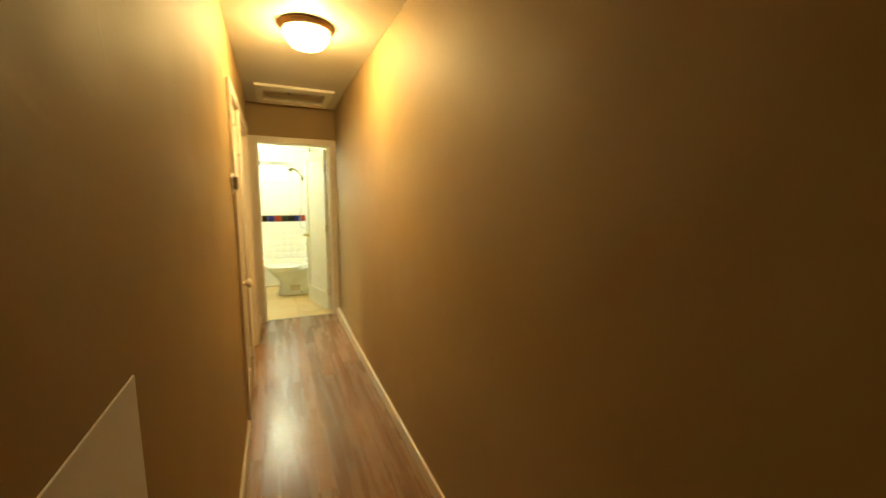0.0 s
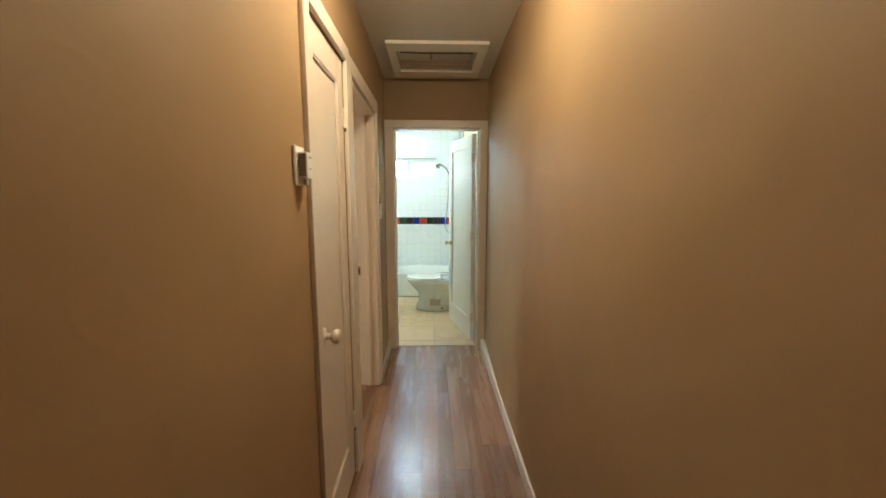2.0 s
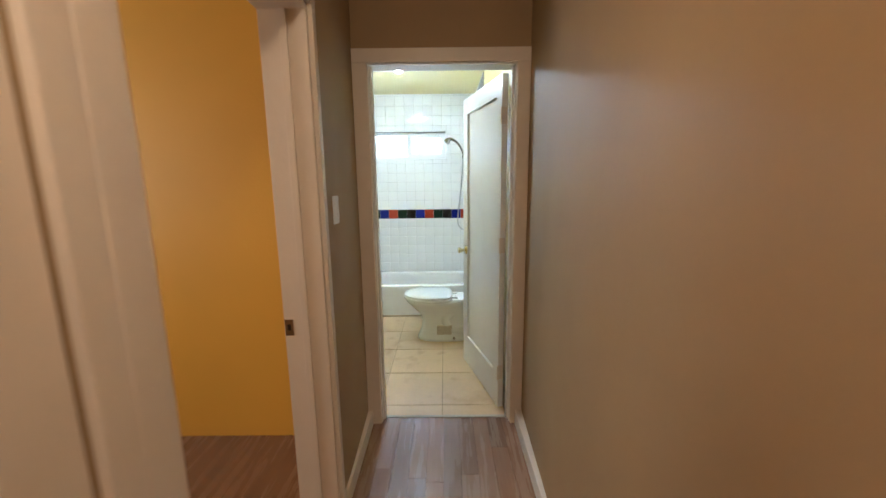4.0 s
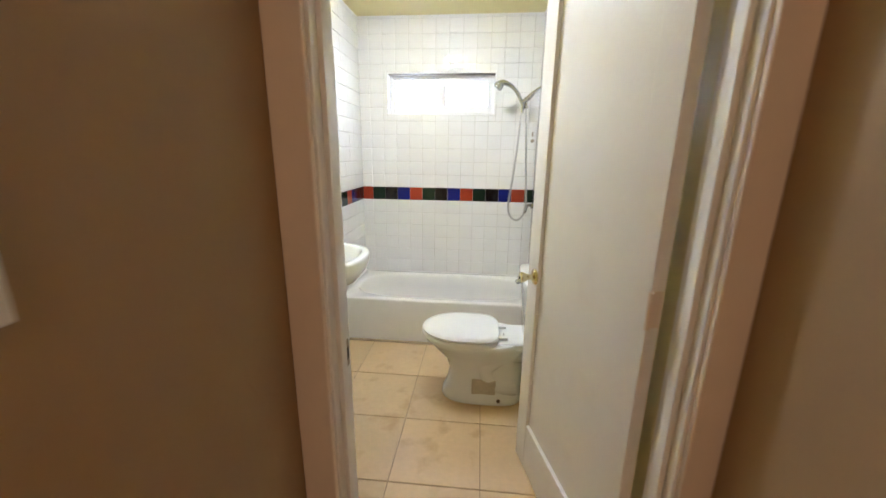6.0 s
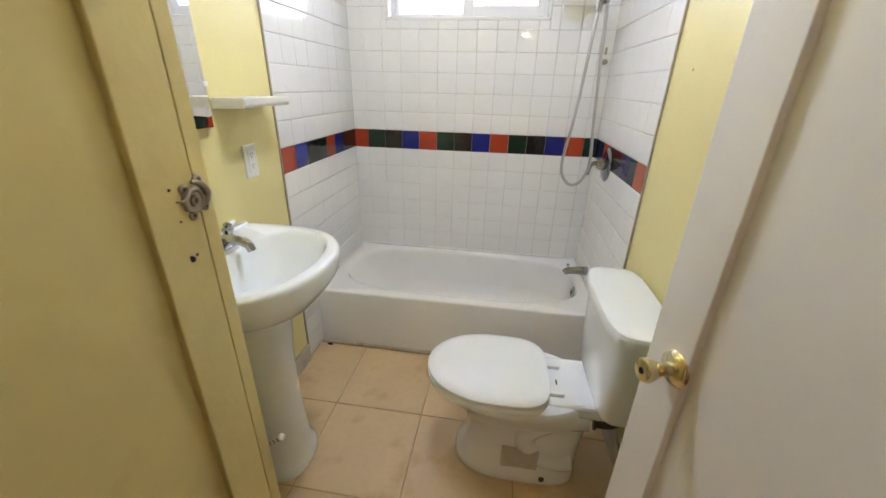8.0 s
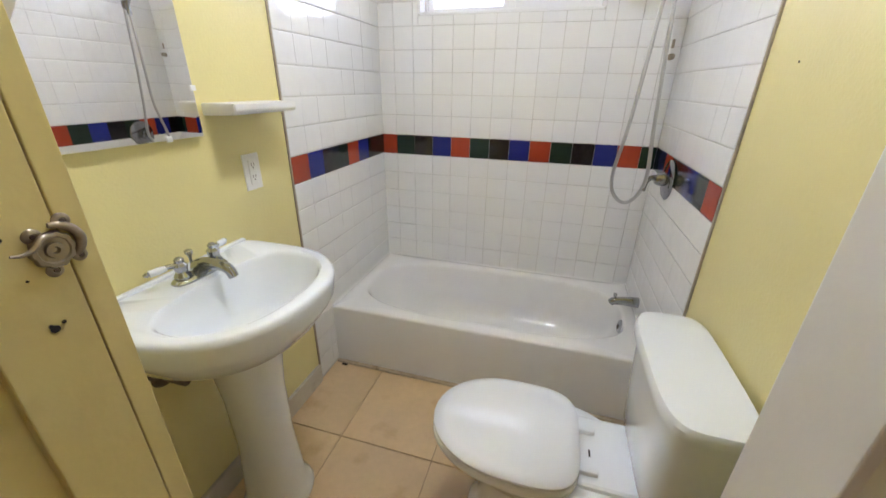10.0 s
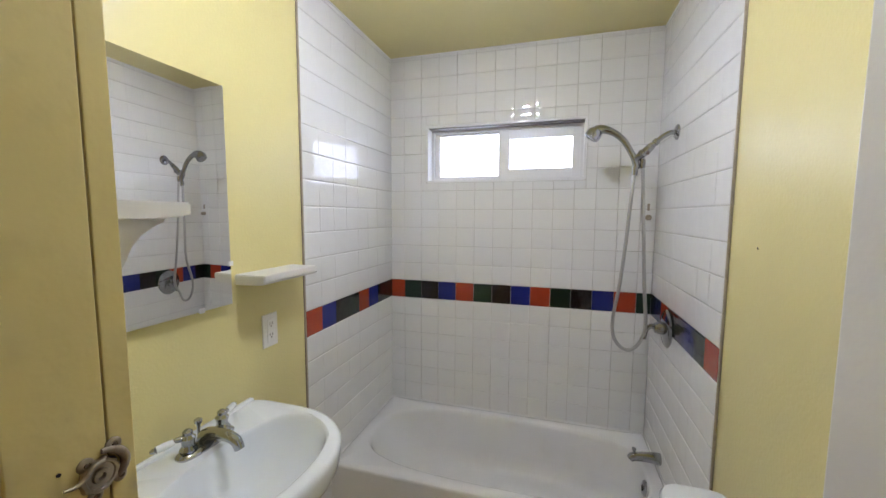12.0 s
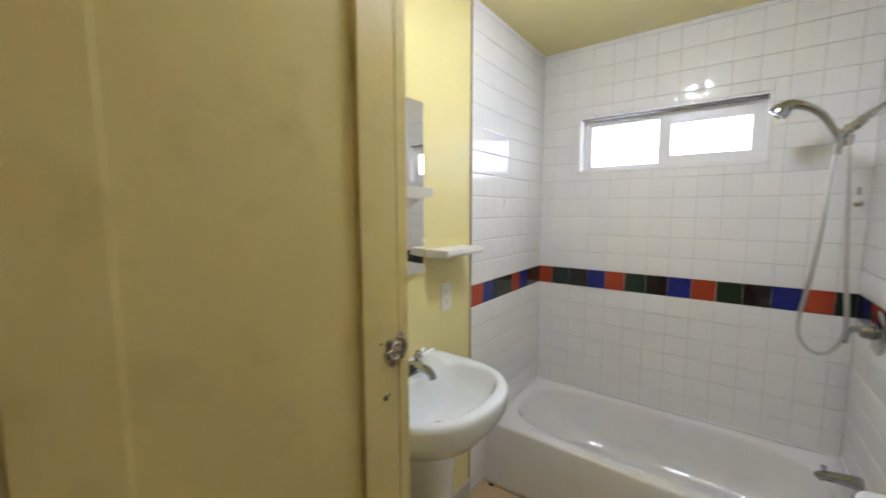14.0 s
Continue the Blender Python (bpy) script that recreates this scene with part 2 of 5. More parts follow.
def tube(bm, pts, r, n=12, smooth=6):
    """A round bar of radius r (or radii) through the points, on a smooth curve."""
    P = [Vector(p) for p in pts]
    R = r if isinstance(r, (list, tuple)) else [r] * len(P)
    out, rad = [], []
    for i in range(len(P) - 1):
        p0, p1, p2, p3 = P[max(i - 1, 0)], P[i], P[i + 1], P[min(i + 2, len(P) - 1)]
        for k in range(smooth):
            u = k / smooth
            out.append(0.5 * ((2 * p1) + (p2 - p0) * u + (2 * p0 - 5 * p1 + 4 * p2 - p3) * u * u + (3 * p1 - p0 - 3 * p2 + p3) * u ** 3))
            rad.append(R[i] + (R[i + 1] - R[i]) * u)
    out.append(P[-1])
    rad.append(R[-1])
    rings, up = [], Vector((0.3, 0.2, 1)).normalized()
    for i, p in enumerate(out):
        d = (out[min(i + 1, len(out) - 1)] - out[max(i - 1, 0)]).normalized()
        s = d.cross(up)
        s = s.normalized() if s.length > 0.05 else d.cross(Vector((1, 0, 0))).normalized()
        u2 = s.cross(d).normalized()
        up = u2
        rings.append([bm.verts.new(p + rad[i] * (math.cos(2 * math.pi * k / n) * s + math.sin(2 * math.pi * k / n) * u2)) for k in range(n)])
    for a, b in zip(rings, rings[1:]):
        for i in range(n):
            bm.faces.new((a[i], a[(i + 1) % n], b[(i + 1) % n], b[i]))
    bm.faces.new(list(reversed(rings[0])))
    bm.faces.new(rings[-1])

def oval(cx, cy, z, ax, bx, by, p=2.0, q=None, n=48):
    """A ring: reaches ax towards -x, bx towards +x, by to both sides; p and q are its squareness at either end."""
    q = q or p
    ring = []
    for i in range(n):
        t = 2 * math.pi * i / n
        c, s = math.cos(t), math.sin(t)
        e = q if c > 0 else p
        x = (abs(c) ** (2 / e)) * (bx if c > 0 else -ax)
        y = math.copysign(abs(s) ** (2 / e), s) * by
        ring.append((cx + x, cy + y, z))
    return ring

def loft(bm, rings, cap0=True, cap1=True):
    R = [[bm.verts.new(p) for p in r] for r in rings]
    n = len(R[0])
    for a, b in zip(R, R[1:]):
        for i in range(n):
            bm.faces.new((a[i], a[(i + 1) % n], b[(i + 1) % n], b[i]))
    if cap0:
        bm.faces.new(list(reversed(R[0])))
    if cap1:
        bm.faces.new(R[-1])

def thing(name, loc, label, category, group="", rz=0.0):
    e = new(name)
    e.empty_display_size = 0.05
    e.matrix_world = pose(*loc, 0, 0, rz)
    return tagged(e, label, category, group)

def finish(bm, smooth=True):
    flat = id(bm) in FLAT
    FLAT.discard(id(bm))
    bmesh.ops.recalc_face_normals(bm, faces=bm.faces[:])
    me = bpy.data.meshes.new("m")
    bm.to_mesh(me)
    bm.free()
    if smooth:
        me.polygons.foreach_set("use_smooth", [True] * len(me.polygons))
        me.set_sharp_from_angle(angle=radians(5 if flat else 42))
    return me

def part(name, bm, material, parent, label="", kind="", local=False):
    """One mesh under its parent; bm is in the world's metres unless local."""
    bpy.context.view_layer.update()
    me = finish(bm)
    me.materials.append(material)
    ob = new(name, me)
    if parent is not None:
        if not local:
            me.transform(world_of(parent).inverted())
        ob.parent = parent
    return tagged(ob, label, "", "", kind)

def world_of(ob):
    m = ob.matrix_basis.copy()
    while ob.parent is not None:
        ob = ob.parent
        m = ob.matrix_basis @ m
    return m

def lone(name, bm, material, label, category, kind=""):
    """A thing of one mesh."""
    me = finish(bm)
    me.materials.append(material)
    c = sum((Vector(v.co) for v in me.vertices), Vector()) / len(me.vertices)
    me.transform(Matrix.Translation(-c))
    ob = new(name, me)
    ob.location = c
    return tagged(ob, label, category, "", kind)

def structure(name, bm, material, label=""):
    me = finish(bm)
    me.materials.append(material)
    return tagged(new(name, me), label, "", "", "structure")

# ---- structure ----
Y0 = -0.9
floor_hall = structure("floor_hall", boxes(((HX0 - 0.1, Y0, -0.12), (HX1 + 0.1, 5.525, -0.006))), M_WOOD, "brown laminate floor of the hallway")
floor_bath = structure("floor_bath", boxes(((-0.1, 5.525, -0.12), (BX1 + 0.1, BY1 + 0.1, -0.005))), M_FGROUT, "beige ceramic tiled bathroom floor")
# hallway walls
def spread_wall():
    """The east wall: straight, then spreading slightly over its last metre."""
    bm = bmesh.new()
    FLAT.add(id(bm))
    ring = [(HX1, Y0), (HX1, 4.55), (HX2, DW0), (HX1 + 0.12, DW0), (HX1 + 0.12, Y0)]
    lo, hi = ([bm.verts.new((x, y, z)) for x, y in ring] for z in (0, HC))
    bm.faces.new(lo)
    bm.faces.new(hi)
    for k in range(5):
        bm.faces.new((lo[k], lo[(k + 1) % 5], hi[(k + 1) % 5], hi[k]))
    return bm
RY0, RY1, RZ = 3.975, 4.785, 2.0       # room doorway in the left wall
CY0, CY1, CZ = 3.335, 3.850, 2.03      # cupboard doorway in the left wall
WT = 0.152
def west_wall(*rows, wedge):
    """The west wall's upright boxes and, past the light switch, a stretch that spreads to the bathroom door."""
    bm = boxes(*rows)
    lo, hi = ([bm.verts.new((x, y, z)) for x, y in wedge] for z in (0, HC))
    bm.faces.new(lo)
    bm.faces.new(hi)
    for k in range(4):
        bm.faces.new((lo[k], lo[(k + 1) % 4], hi[(k + 1) % 4], hi[k]))
    return bm
wall_hall_left = structure("wall_hall_west", west_wall(
    ((HX0 - WT, Y0, 0), (HX0, CY0, HC)), ((HX0 - WT, CY0, CZ), (HX0, CY1, HC)), ((HX0 - WT, CY1, 0), (HX0, RY0, HC)),
    ((HX0 - WT, RY0, RZ), (HX0, RY1, HC)), ((HX0 - WT, RY1, 0), (HX0, 5.0, HC)),
    wedge=((HX0, 5.0), (HX3, DW0), (HX0 - WT, DW0), (HX0 - WT, 5.0))), M_TAN, "tan painted hallway wall with uneven plaster")
wall_hall_right = structure("wall_hall_east", spread_wall(), M_TAN, "tan painted hallway wall")
# Added wall, never in view, that closes the hallway behind the camera.
wall_hall_back = structure("wall_hall_south", boxes(((HX0 - WT, Y0 - 0.1, 0), (HX1 + 0.12, Y0, HC))), M_TAN, "unseen tan wall added to close the hallway")
wall_door = structure("wall_bath_south", boxes(
    ((HX0 - 0.045, DW0, 0), (OX0 - 0.02, DW1, 2.6)), ((OX1 + 0.02, DW0, 0), (HX1 + 0.12, DW1, 2.6)),
    ((OX0 - 0.02, DW0, OZ + 0.02), (OX1 + 0.02, DW1, 2.6)), ((-0.12, DW0, 0), (HX0 - 0.045, DW1, 2.6))), M_TAN, "tan wall round the bathroom doorway")
bath_side = structure("wall_bath_lining", boxes(
    ((OX0 - 0.1, DW1, OZ + 0.1), (BX1, DW1 + 0.004, BC)), ((OX0 - 0.1, DW1 + 0.004, OZ + 0.1), (OX0 - 0.08, DW1 + 0.006, BC))), M_YEL, "yellow paint above the doorway")
# cupboard space and room beyond
structure("wall_cupboard", boxes(((HX0 - 0.6, CY0 - 0.06, 0), (HX0 - 0.57, CY1 + 0.06, HC)), ((HX0 - 0.57, CY0 - 0.06, 0), (HX0 - WT, CY0 - 0.03, HC)),
                                 ((HX0 - 0.57, CY1 + 0.03, 0), (HX0 - WT, CY1 + 0.06, HC))), M_TAN, "plain cupboard lining")
structure("wall_room", boxes(((-2.3, 3.93, 0), (-2.2, 6.6, HC)), ((-2.2, 5.36, 0), (HX0 - WT, 5.46, HC)), ((-2.3, 3.0, 0), (HX0 - 0.62, 3.1, HC)),
                             ((-2.3, 3.1, 0), (-2.2, 3.93, HC)), ((HX0 - 0.62, 3.0, 0), (HX0 - 0.60, 3.915, HC)),
                             ((HX0 - 0.60, 3.91, 0), (HX0 - WT, 3.93, HC)),
                             ((HX0 - WT - 0.012, RY1, 0), (HX0 - WT, 5.36, HC))), M_ROOM, "mustard yellow walls of the next room")
structure("floor_room", boxes(((-2.3, 3.0, -0.12), (HX0 - 0.1, 5.46, -0.002)), ((HX0 - 0.1, RY0 + 0.021, -0.005), (HX0 - 0.001, RY1 - 0.021, -0.001))), M_WOOD, "brown wooden floor of the next room")
structure("ceiling_room", boxes(((-2.3, 3.0, HC), (HX0 - WT, 5.46, HC + 0.1))), M_HCEIL, "plain ceiling")
# ceilings
HAX0, HAX1, HAY0, HAY1 = 0.800, 1.362, 4.80, 5.22
ceiling_hall = structure("ceiling_hall", boxes(
    ((HX3, Y0, HC), (HX2, HAY0, HC + 0.1)), ((HX3, HAY0, HC), (HAX0, HAY1, HC + 0.1)), ((HAX1, HAY0, HC), (HX2, HAY1, HC + 0.1)),
    ((HX3, HAY1, HC), (HX2, DW0, HC + 0.1)), ((HX0 - 0.02, Y0, HC + 0.1), (HX2 + 0.02, DW0, HC + 0.16))), M_HCEIL, "off-white hallway ceiling")
ceiling_bath = structure("ceiling_bath", boxes(((BX0 - 0.1, DW1, BC), (BX1 + 0.1, BY1 + 0.12, BC + 0.1))), M_YEL, "yellow painted bathroom ceiling")
# bathroom walls
WX0, WX1, WZ0, WZ1 = 0.240, 1.118, 1.692, 2.004
wall_bath_n = structure("wall_bath_north", boxes(
    ((BX0 - 0.12, BY1, 0), (WX0, BY1 + 0.14, BC)), ((WX1, BY1, 0), (BX1 + 0.12, BY1 + 0.14, BC)),
    ((WX0, BY1, 0), (WX1, BY1 + 0.14, WZ0)), ((WX0, BY1, WZ1), (WX1, BY1 + 0.14, BC))), M_GROUT, "tiled wall behind the tub")
TY = 7.146
wall_bath_w = structure("wall_bath_west", boxes(((BX0 - 0.12, DW1, 0), (BX0, BY1, BC))), M_YEL, "yellow painted bathroom wall")
wall_bath_e = structure("wall_bath_east", boxes(((BX1, DW1, 0), (BX1 + 0.12, BY1, BC))), M_YEL, "yellow painted bathroom wall")
structure("trim_tile_edge", boxes(((BX0, TY - 0.010, 0), (BX0 + 0.007, TY - 0.001, BC)), ((BX1 - 0.007, TY - 0.004, 0), (BX1, TY + 0.006, BC)), bevel=0.002), M_CAULK,
          "old caulk along the tile edge")
structure("trim_grout_bed", boxes(((BX0 + 0.0005, TY, 0), (BX0 + 0.003, BY1, BC)), ((BX1 - 0.003, TY + 0.008, 0), (BX1 - 0.0005, BY1, BC))), M_GROUT, "grout bed of the side walls")
structure("trim_ceiling_caulk", boxes(((BX0 + 0.008, BY1 - 0.013, BC - 0.007), (BX1 - 0.008, BY1 - 0.0065, BC - 0.0005)), ((BX0 + 0.0065, TY, BC - 0.007), (BX0 + 0.012, BY1 - 0.013, BC - 0.0005)),
                                       ((BX1 - 0.012, TY + 0.008, BC - 0.007), (BX1 - 0.0065, BY1 - 0.013, BC - 0.0005)), bevel=0.002), M_VINYL, "thin white caulk line between tiles and ceiling")
structure("ground", boxes(((-30, -30, -0.35), (30, 45, -0.13))), M_EXT, "bare ground outside")
structure("backdrop", boxes(((-0.6, 8.75, 0.9), (2.0, 8.77, 3.3))), M_SKYB, "bright overcast daylight outside the window")

# skirting
def skirt(name, lo, hi, material, label):
    return structure(name, boxes((lo, hi), bevel=0.004), material, label)
BH = 0.085
skirt("baseboard", (HX1 - 0.014, Y0, 0), (HX1, 4.6, BH), M_TRIM, "cream painted baseboard")
skirt("baseboard", (HX1 - 0.014, 4.6, 0), (HX2, DW0 - 0.018, BH), M_TRIM, "cream painted baseboard, thicker towards the bathroom door")
skirt("baseboard", (HX0, Y0, 0), (HX0 + 0.014, CY0 - 0.062, BH), M_TRIM, "cream painted baseboard")
skirt("baseboard", (HX3, RY1 + 0.038, 0), (HX0 + 0.014, DW0 - 0.018, BH), M_TRIM, "cream painted baseboard")
skirt("baseboard", (BX0, 6.20, 0), (BX0 + 0.016, TY - 0.012, 0.10), M_BASEW, "worn grey-white bathroom baseboard")
skirt("baseboard", (BX1 - 0.016, DW1 + 0.01, 0), (BX1, TY - 0.006, 0.10), M_BASEW, "worn grey-white bathroom baseboard")

# ---- door casings ----
def casing_y(name, x, side, y0, y1, z, w, label, w1=None):
    """Casing round an opening in a wall along y; side +1 stands proud towards +x."""
    t = thing(name, (x, (y0 + y1) / 2, 0), label, "door casing")
    x1 = x + side * 0.018
    w1 = w1 or w
    lo, hi = min(x, x1), max(x, x1)
    part("side_board", boxes(((lo, y0 - w, 0), (hi, y0, z + 0.004)), bevel=0.003), M_TRIM, t)
    part("side_board", boxes(((lo, y1, 0), (hi, y1 + w1, z + 0.004)), bevel=0.003), M_TRIM, t)
    part("head_board", boxes(((lo - 0.001, y0 - w, z + 0.004), (hi + 0.001, y1 + w1, z + w + 0.01)), bevel=0.003), M_TRIM, t)
    return t
casing_y("door_casing", HX0, 1, CY0, CY1, CZ, 0.055, "cream painted wooden casing round the cupboard door")
rc = casing_y("door_casing", HX0, 1, RY0, RY1, RZ, 0.07, "cream painted wooden casing round the room doorway", 0.035)
def jambs(t, y0, y1, z):
    part("jamb", boxes(((HX0 - WT - 0.004, y1 - 0.02, 0), (HX0 + 0.003, y1 + 0.001, z)), bevel=0.002), M_TRIM, t)
    part("jamb", boxes(((HX0 - WT - 0.004, y0 - 0.001, 0), (HX0 + 0.003, y0 + 0.02, z)), bevel=0.002), M_TRIM, t)
    part("head_jamb", boxes(((HX0 - WT - 0.004, y0 + 0.02, z - 0.02), (HX0 + 0.003, y1 - 0.02, z)), bevel=0.002), M_TRIM, t)
    part("door_stop", boxes(((HX0 - 0.085, y1 - 0.031, 0), (HX0 - 0.060, y1 - 0.02, z - 0.02)), bevel=0.002), M_TRIM, t)
jambs(rc, RY0, RY1, RZ)
sp = part("strike_plate", boxes(((HX0 - 0.153, RY1 - 0.023, 0.858), (HX0 - 0.122, RY1 - 0.0195, 0.920)), bevel=0.001), M_STEEL, rc, "worn dark nickel strike plate")
part("strike_hole", boxes(((HX0 - 0.143, RY1 - 0.0245, 0.878), (HX0 - 0.131, RY1 - 0.0225, 0.902))), M_DARK, sp, "dark latch hole")

def bath_frame():
    t = thing("door_frame", ((OX0 + OX1) / 2, DW0, 0), "cream painted frame and casing of the bathroom doorway", "door frame")
    y = DW0
    part("side_board", boxes(((HX3 + 0.001, y - 0.018, 0), (OX0 - 0.006, y, OZ + 0.008)), bevel=0.003), M_TRIM, t)
    part("side_board", boxes(((OX1 + 0.006, y - 0.018, 0), (HX2 - 0.001, y, OZ + 0.008)), bevel=0.003), M_TRIM, t)
    part("head_board", boxes(((HX3 + 0.001, y - 0.020, OZ + 0.008), (HX2 - 0.001, y, OZ + 0.075)), bevel=0.003), M_TRIM, t)
    part("jamb", boxes(((OX0 - 0.02, y - 0.001, 0), (OX0, DW1 + 0.002, OZ)), bevel=0.002), M_DOOR, t)
    part("jamb", boxes(((OX1, y - 0.001, 0), (OX1 + 0.02, DW1 - 0.0005, OZ)), bevel=0.002), M_DOOR, t)
    part("head_jamb", boxes(((OX0 - 0.02, y - 0.001, OZ), (OX1 + 0.02, DW1 + 0.002, OZ + 0.02)), bevel=0.002), M_DOOR, t)
    part("door_stop", boxes(((OX0, y + 0.03, 0), (OX0 + 0.011, y + 0.062, OZ)), bevel=0.002), M_DOOR, t)
    part("door_stop", boxes(((OX1 - 0.013, y + 0.03, 0), (OX1, y + 0.070, OZ)), bevel=0.002), M_DOOR, t)
    part("inner_board", boxes(((OX0 - 0.075, DW1, 0), (OX0 - 0.006, DW1 + 0.018, OZ + 0.07)), bevel=0.003), M_YCAB, t, "yellow painted casing board")
    s = part("strike_plate", boxes(((OX0 - 0.001, DW0 + 0.072, 0.88), (OX0 + 0.0025, DW0 + 0.098, 0.95)), bevel=0.001), M_STEEL, t, "worn nickel strike plate")
    part("strike_hole", boxes(((OX0 + 0.001, DW0 + 0.078, 0.90), (OX0 + 0.0035, DW0 + 0.092, 0.93))), M_DARK, s)
    part("threshold", boxes(((OX0, 5.515, -0.004), (OX1, 5.537, 0.004)), bevel=0.002), M_BASEW, t, "thin worn threshold strip")
bath_frame()

# ---- panel doors ----
def panel_leaf(t, w, z0, z1, th, material, stile=0.11, top=0.11, bottom=0.2, mid=None, plain=False):
    """Door leaf in its own frame: from x 0 to w, y 0 to th, with sunk panels between rails."""
    def P(name, *rows, b=0.002):
        return part(name, boxes(*rows, bevel=b), material, t, local=True)
    P("stile", ((0, 0, z0), (stile, th, z1)))
    P("stile", ((w - stile, 0, z0), (w, th, z1)))
    P("top_rail", ((stile, 0.0005, z1 - top), (w - stile, th - 0.0005, z1)))
    P("bottom_rail", ((stile, 0.0005, z0), (w - stile, th - 0.0005, z0 + bottom)))
    spans = [(z0 + bottom, z1 - top)]
    if mid:
        P("middle_rail", ((stile, 0.0005, mid - 0.06), (w - stile, th - 0.0005, mid + 0.06)))
        spans = [(z0 + bottom, mid - 0.06), (mid + 0.06, z1 - top)]
    for a, c in spans:
        pn = P("panel", ((stile - 0.004, th * (0.40 if plain else 0.34), a - 0.004), (w - stile + 0.004, th * (0.60 if plain else 0.66), c + 0.004)), b=0.0)
        for f0, f1 in () if plain else ((0.003, th * 0.34), (th * 0.66, th - 0.003)):
            bm = bmesh.new()
            e = 0.009
            for lo, hi in (((stile, f0, a), (stile + e, f1, c)), ((w - stile - e, f0, a), (w - stile, f1, c)),
                           ((stile + e, f0, a), (w - stile - e, f1, a + e)), ((stile + e, f0, c - e), (w - stile - e, f1, c))):
                box(bm, lo, hi, 0.004, 2)
            part("moulding", bm, material, pn, local=True)

def knob(t, x, y, z, d, material, label, tulip=False):
    """A round or tulip-shaped knob on the face at y, pointing along d (+1 or -1 in y)."""
    bm = bmesh.new()
    lathe(bm, [(0.0, 0), (0.031, 0), (0.033, 0.003), (0.031, 0.007), (0.020, 0.012), (0.0115, 0.015), (0.0105, 0.024), (0.012, 0.032),
               (0.0165, 0.042), (0.0205, 0.052), (0.0215, 0.059), (0.0195, 0.064), (0.012, 0.0655), (0.0, 0.0655)] if tulip else [(0.0, 0), (0.031, 0), (0.033, 0.004), (0.029, 0.009), (0.014, 0.013), (0.012, 0.024), (0.013, 0.030), (0.022, 0.036),
               (0.027, 0.045), (0.0275, 0.054), (0.023, 0.062), (0.012, 0.066), (0.0, 0.067)],
          Matrix.Translation((x, y, z)) @ Matrix.Rotation(radians(-90 if d > 0 else 90), 4, "X"), cap=False)
    return part("knob", bm, material, t, label, local=True)

ang = math.degrees(math.atan2(0.968, -0.2513))
bd = thing("bathroom_door", (1.417, 5.600, 0.0), "white painted panel door standing open into the bathroom, with a brass knob", "door", rz=ang)
panel_leaf(bd, 0.715, 0.012, 2.0, 0.035, M_DOOR, stile=0.095, top=0.11, bottom=0.22, plain=True)
for o in bd.children_recursive:
    o.data.transform(Matrix.Translation((0, -0.035, 0)))
knob(bd, 0.641, 0.0, 0.915, 1, M_BRASS, "shiny brass knob", True)
bm = bmesh.new()
lathe(bm, [(0.0, 0), (0.006, 0), (0.006, 0.001), (0.0, 0.0012)], Matrix.Translation((0.641, 0.0653, 0.915)) @ Matrix.Rotation(radians(-90), 4, "X"), 14, cap=False)
part("lock_button", bm, M_DARK, bd, "dark keyhole disc", local=True)
part("latch_plate", boxes(((0.7145, -0.029, 0.885), (0.7165, -0.006, 0.945)), bevel=0.0006), M_BRASS, bd, "brass latch plate", local=True)
for z in (0.25, 1.05, 1.78):
    bm = bmesh.new()
    lathe(bm, [(0.0, 0), (0.006, 0), (0.006, 0.09), (0.0, 0.09)], Matrix.Translation((-0.006, 0.004, z - 0.045)), 12, cap=False)
    box(bm, (-0.002, -0.030, z - 0.045), (0.0005, 0.002, z + 0.045))
    part("hinge", bm, M_TRIM, bd, "painted-over butt hinge", local=True)

cd = thing("cupboard_door", (HX0 - 0.003, CY0 + 0.004, 0), "cream painted narrow panel door, closed, with a painted knob", "door", rz=90)
panel_leaf(cd, CY1 - CY0 - 0.008, 0.01, CZ - 0.005, 0.035, M_TRIM, stile=0.09, top=0.11, bottom=0.2, mid=None)
knob(cd, 0.055, 0.0, 0.918, -1, M_TRIM, "painted-over round knob")
for z in (0.3, 1.78):
    bm = bmesh.new()
    w = CY1 - CY0 - 0.008
    lathe(bm, [(0.0, 0), (0.006, 0), (0.006, 0.085), (0.0, 0.085)], Matrix.Translation((w + 0.003, -0.006, z - 0.042)), 12, cap=False)
    box(bm, (w - 0.02, -0.004, z - 0.042), (w + 0.024, -0.001, z + 0.042))
    part("hinge", bm, M_TRIM, cd, "painted-over butt hinge", local=True)
    part("hinge_pin", boxes(((w, -0.012, z - 0.058), (w + 0.006, -0.004, z - 0.044))), M_RUST, cd, "dark hinge pin", local=True)

# ---- ceiling hatch ----
ht = thing("ceiling_hatch", ((HAX0 + HAX1) / 2, (HAY0 + HAY1) / 2, HC), "off-white attic hatch with moulded frame and a small pull", "ceiling hatch")
for lo, hi in (((0.742, 4.66, HC - 0.022), (1.425, HAY0, HC)), ((0.742, HAY1, HC - 0.022), (1.425, 5.36, HC)),
               ((0.742, HAY0, HC - 0.022), (HAX0, HAY1, HC)), ((HAX1, HAY0, HC - 0.022), (1.425, HAY1, HC))):
    part("frame_board", boxes((lo, hi), bevel=0.003), M_HATCH, ht)
part("hatch_panel", boxes(((HAX0, HAY0, HC + 0.055), (HAX1, HAY1, HC + 0.07))), M_HCEIL, ht, "plain painted panel")
part("batten", boxes(((HAX0, HAY0 + 0.001, HC + 0.03), (HAX1, HAY0 + 0.02, HC + 0.055))), M_TRIM, ht)
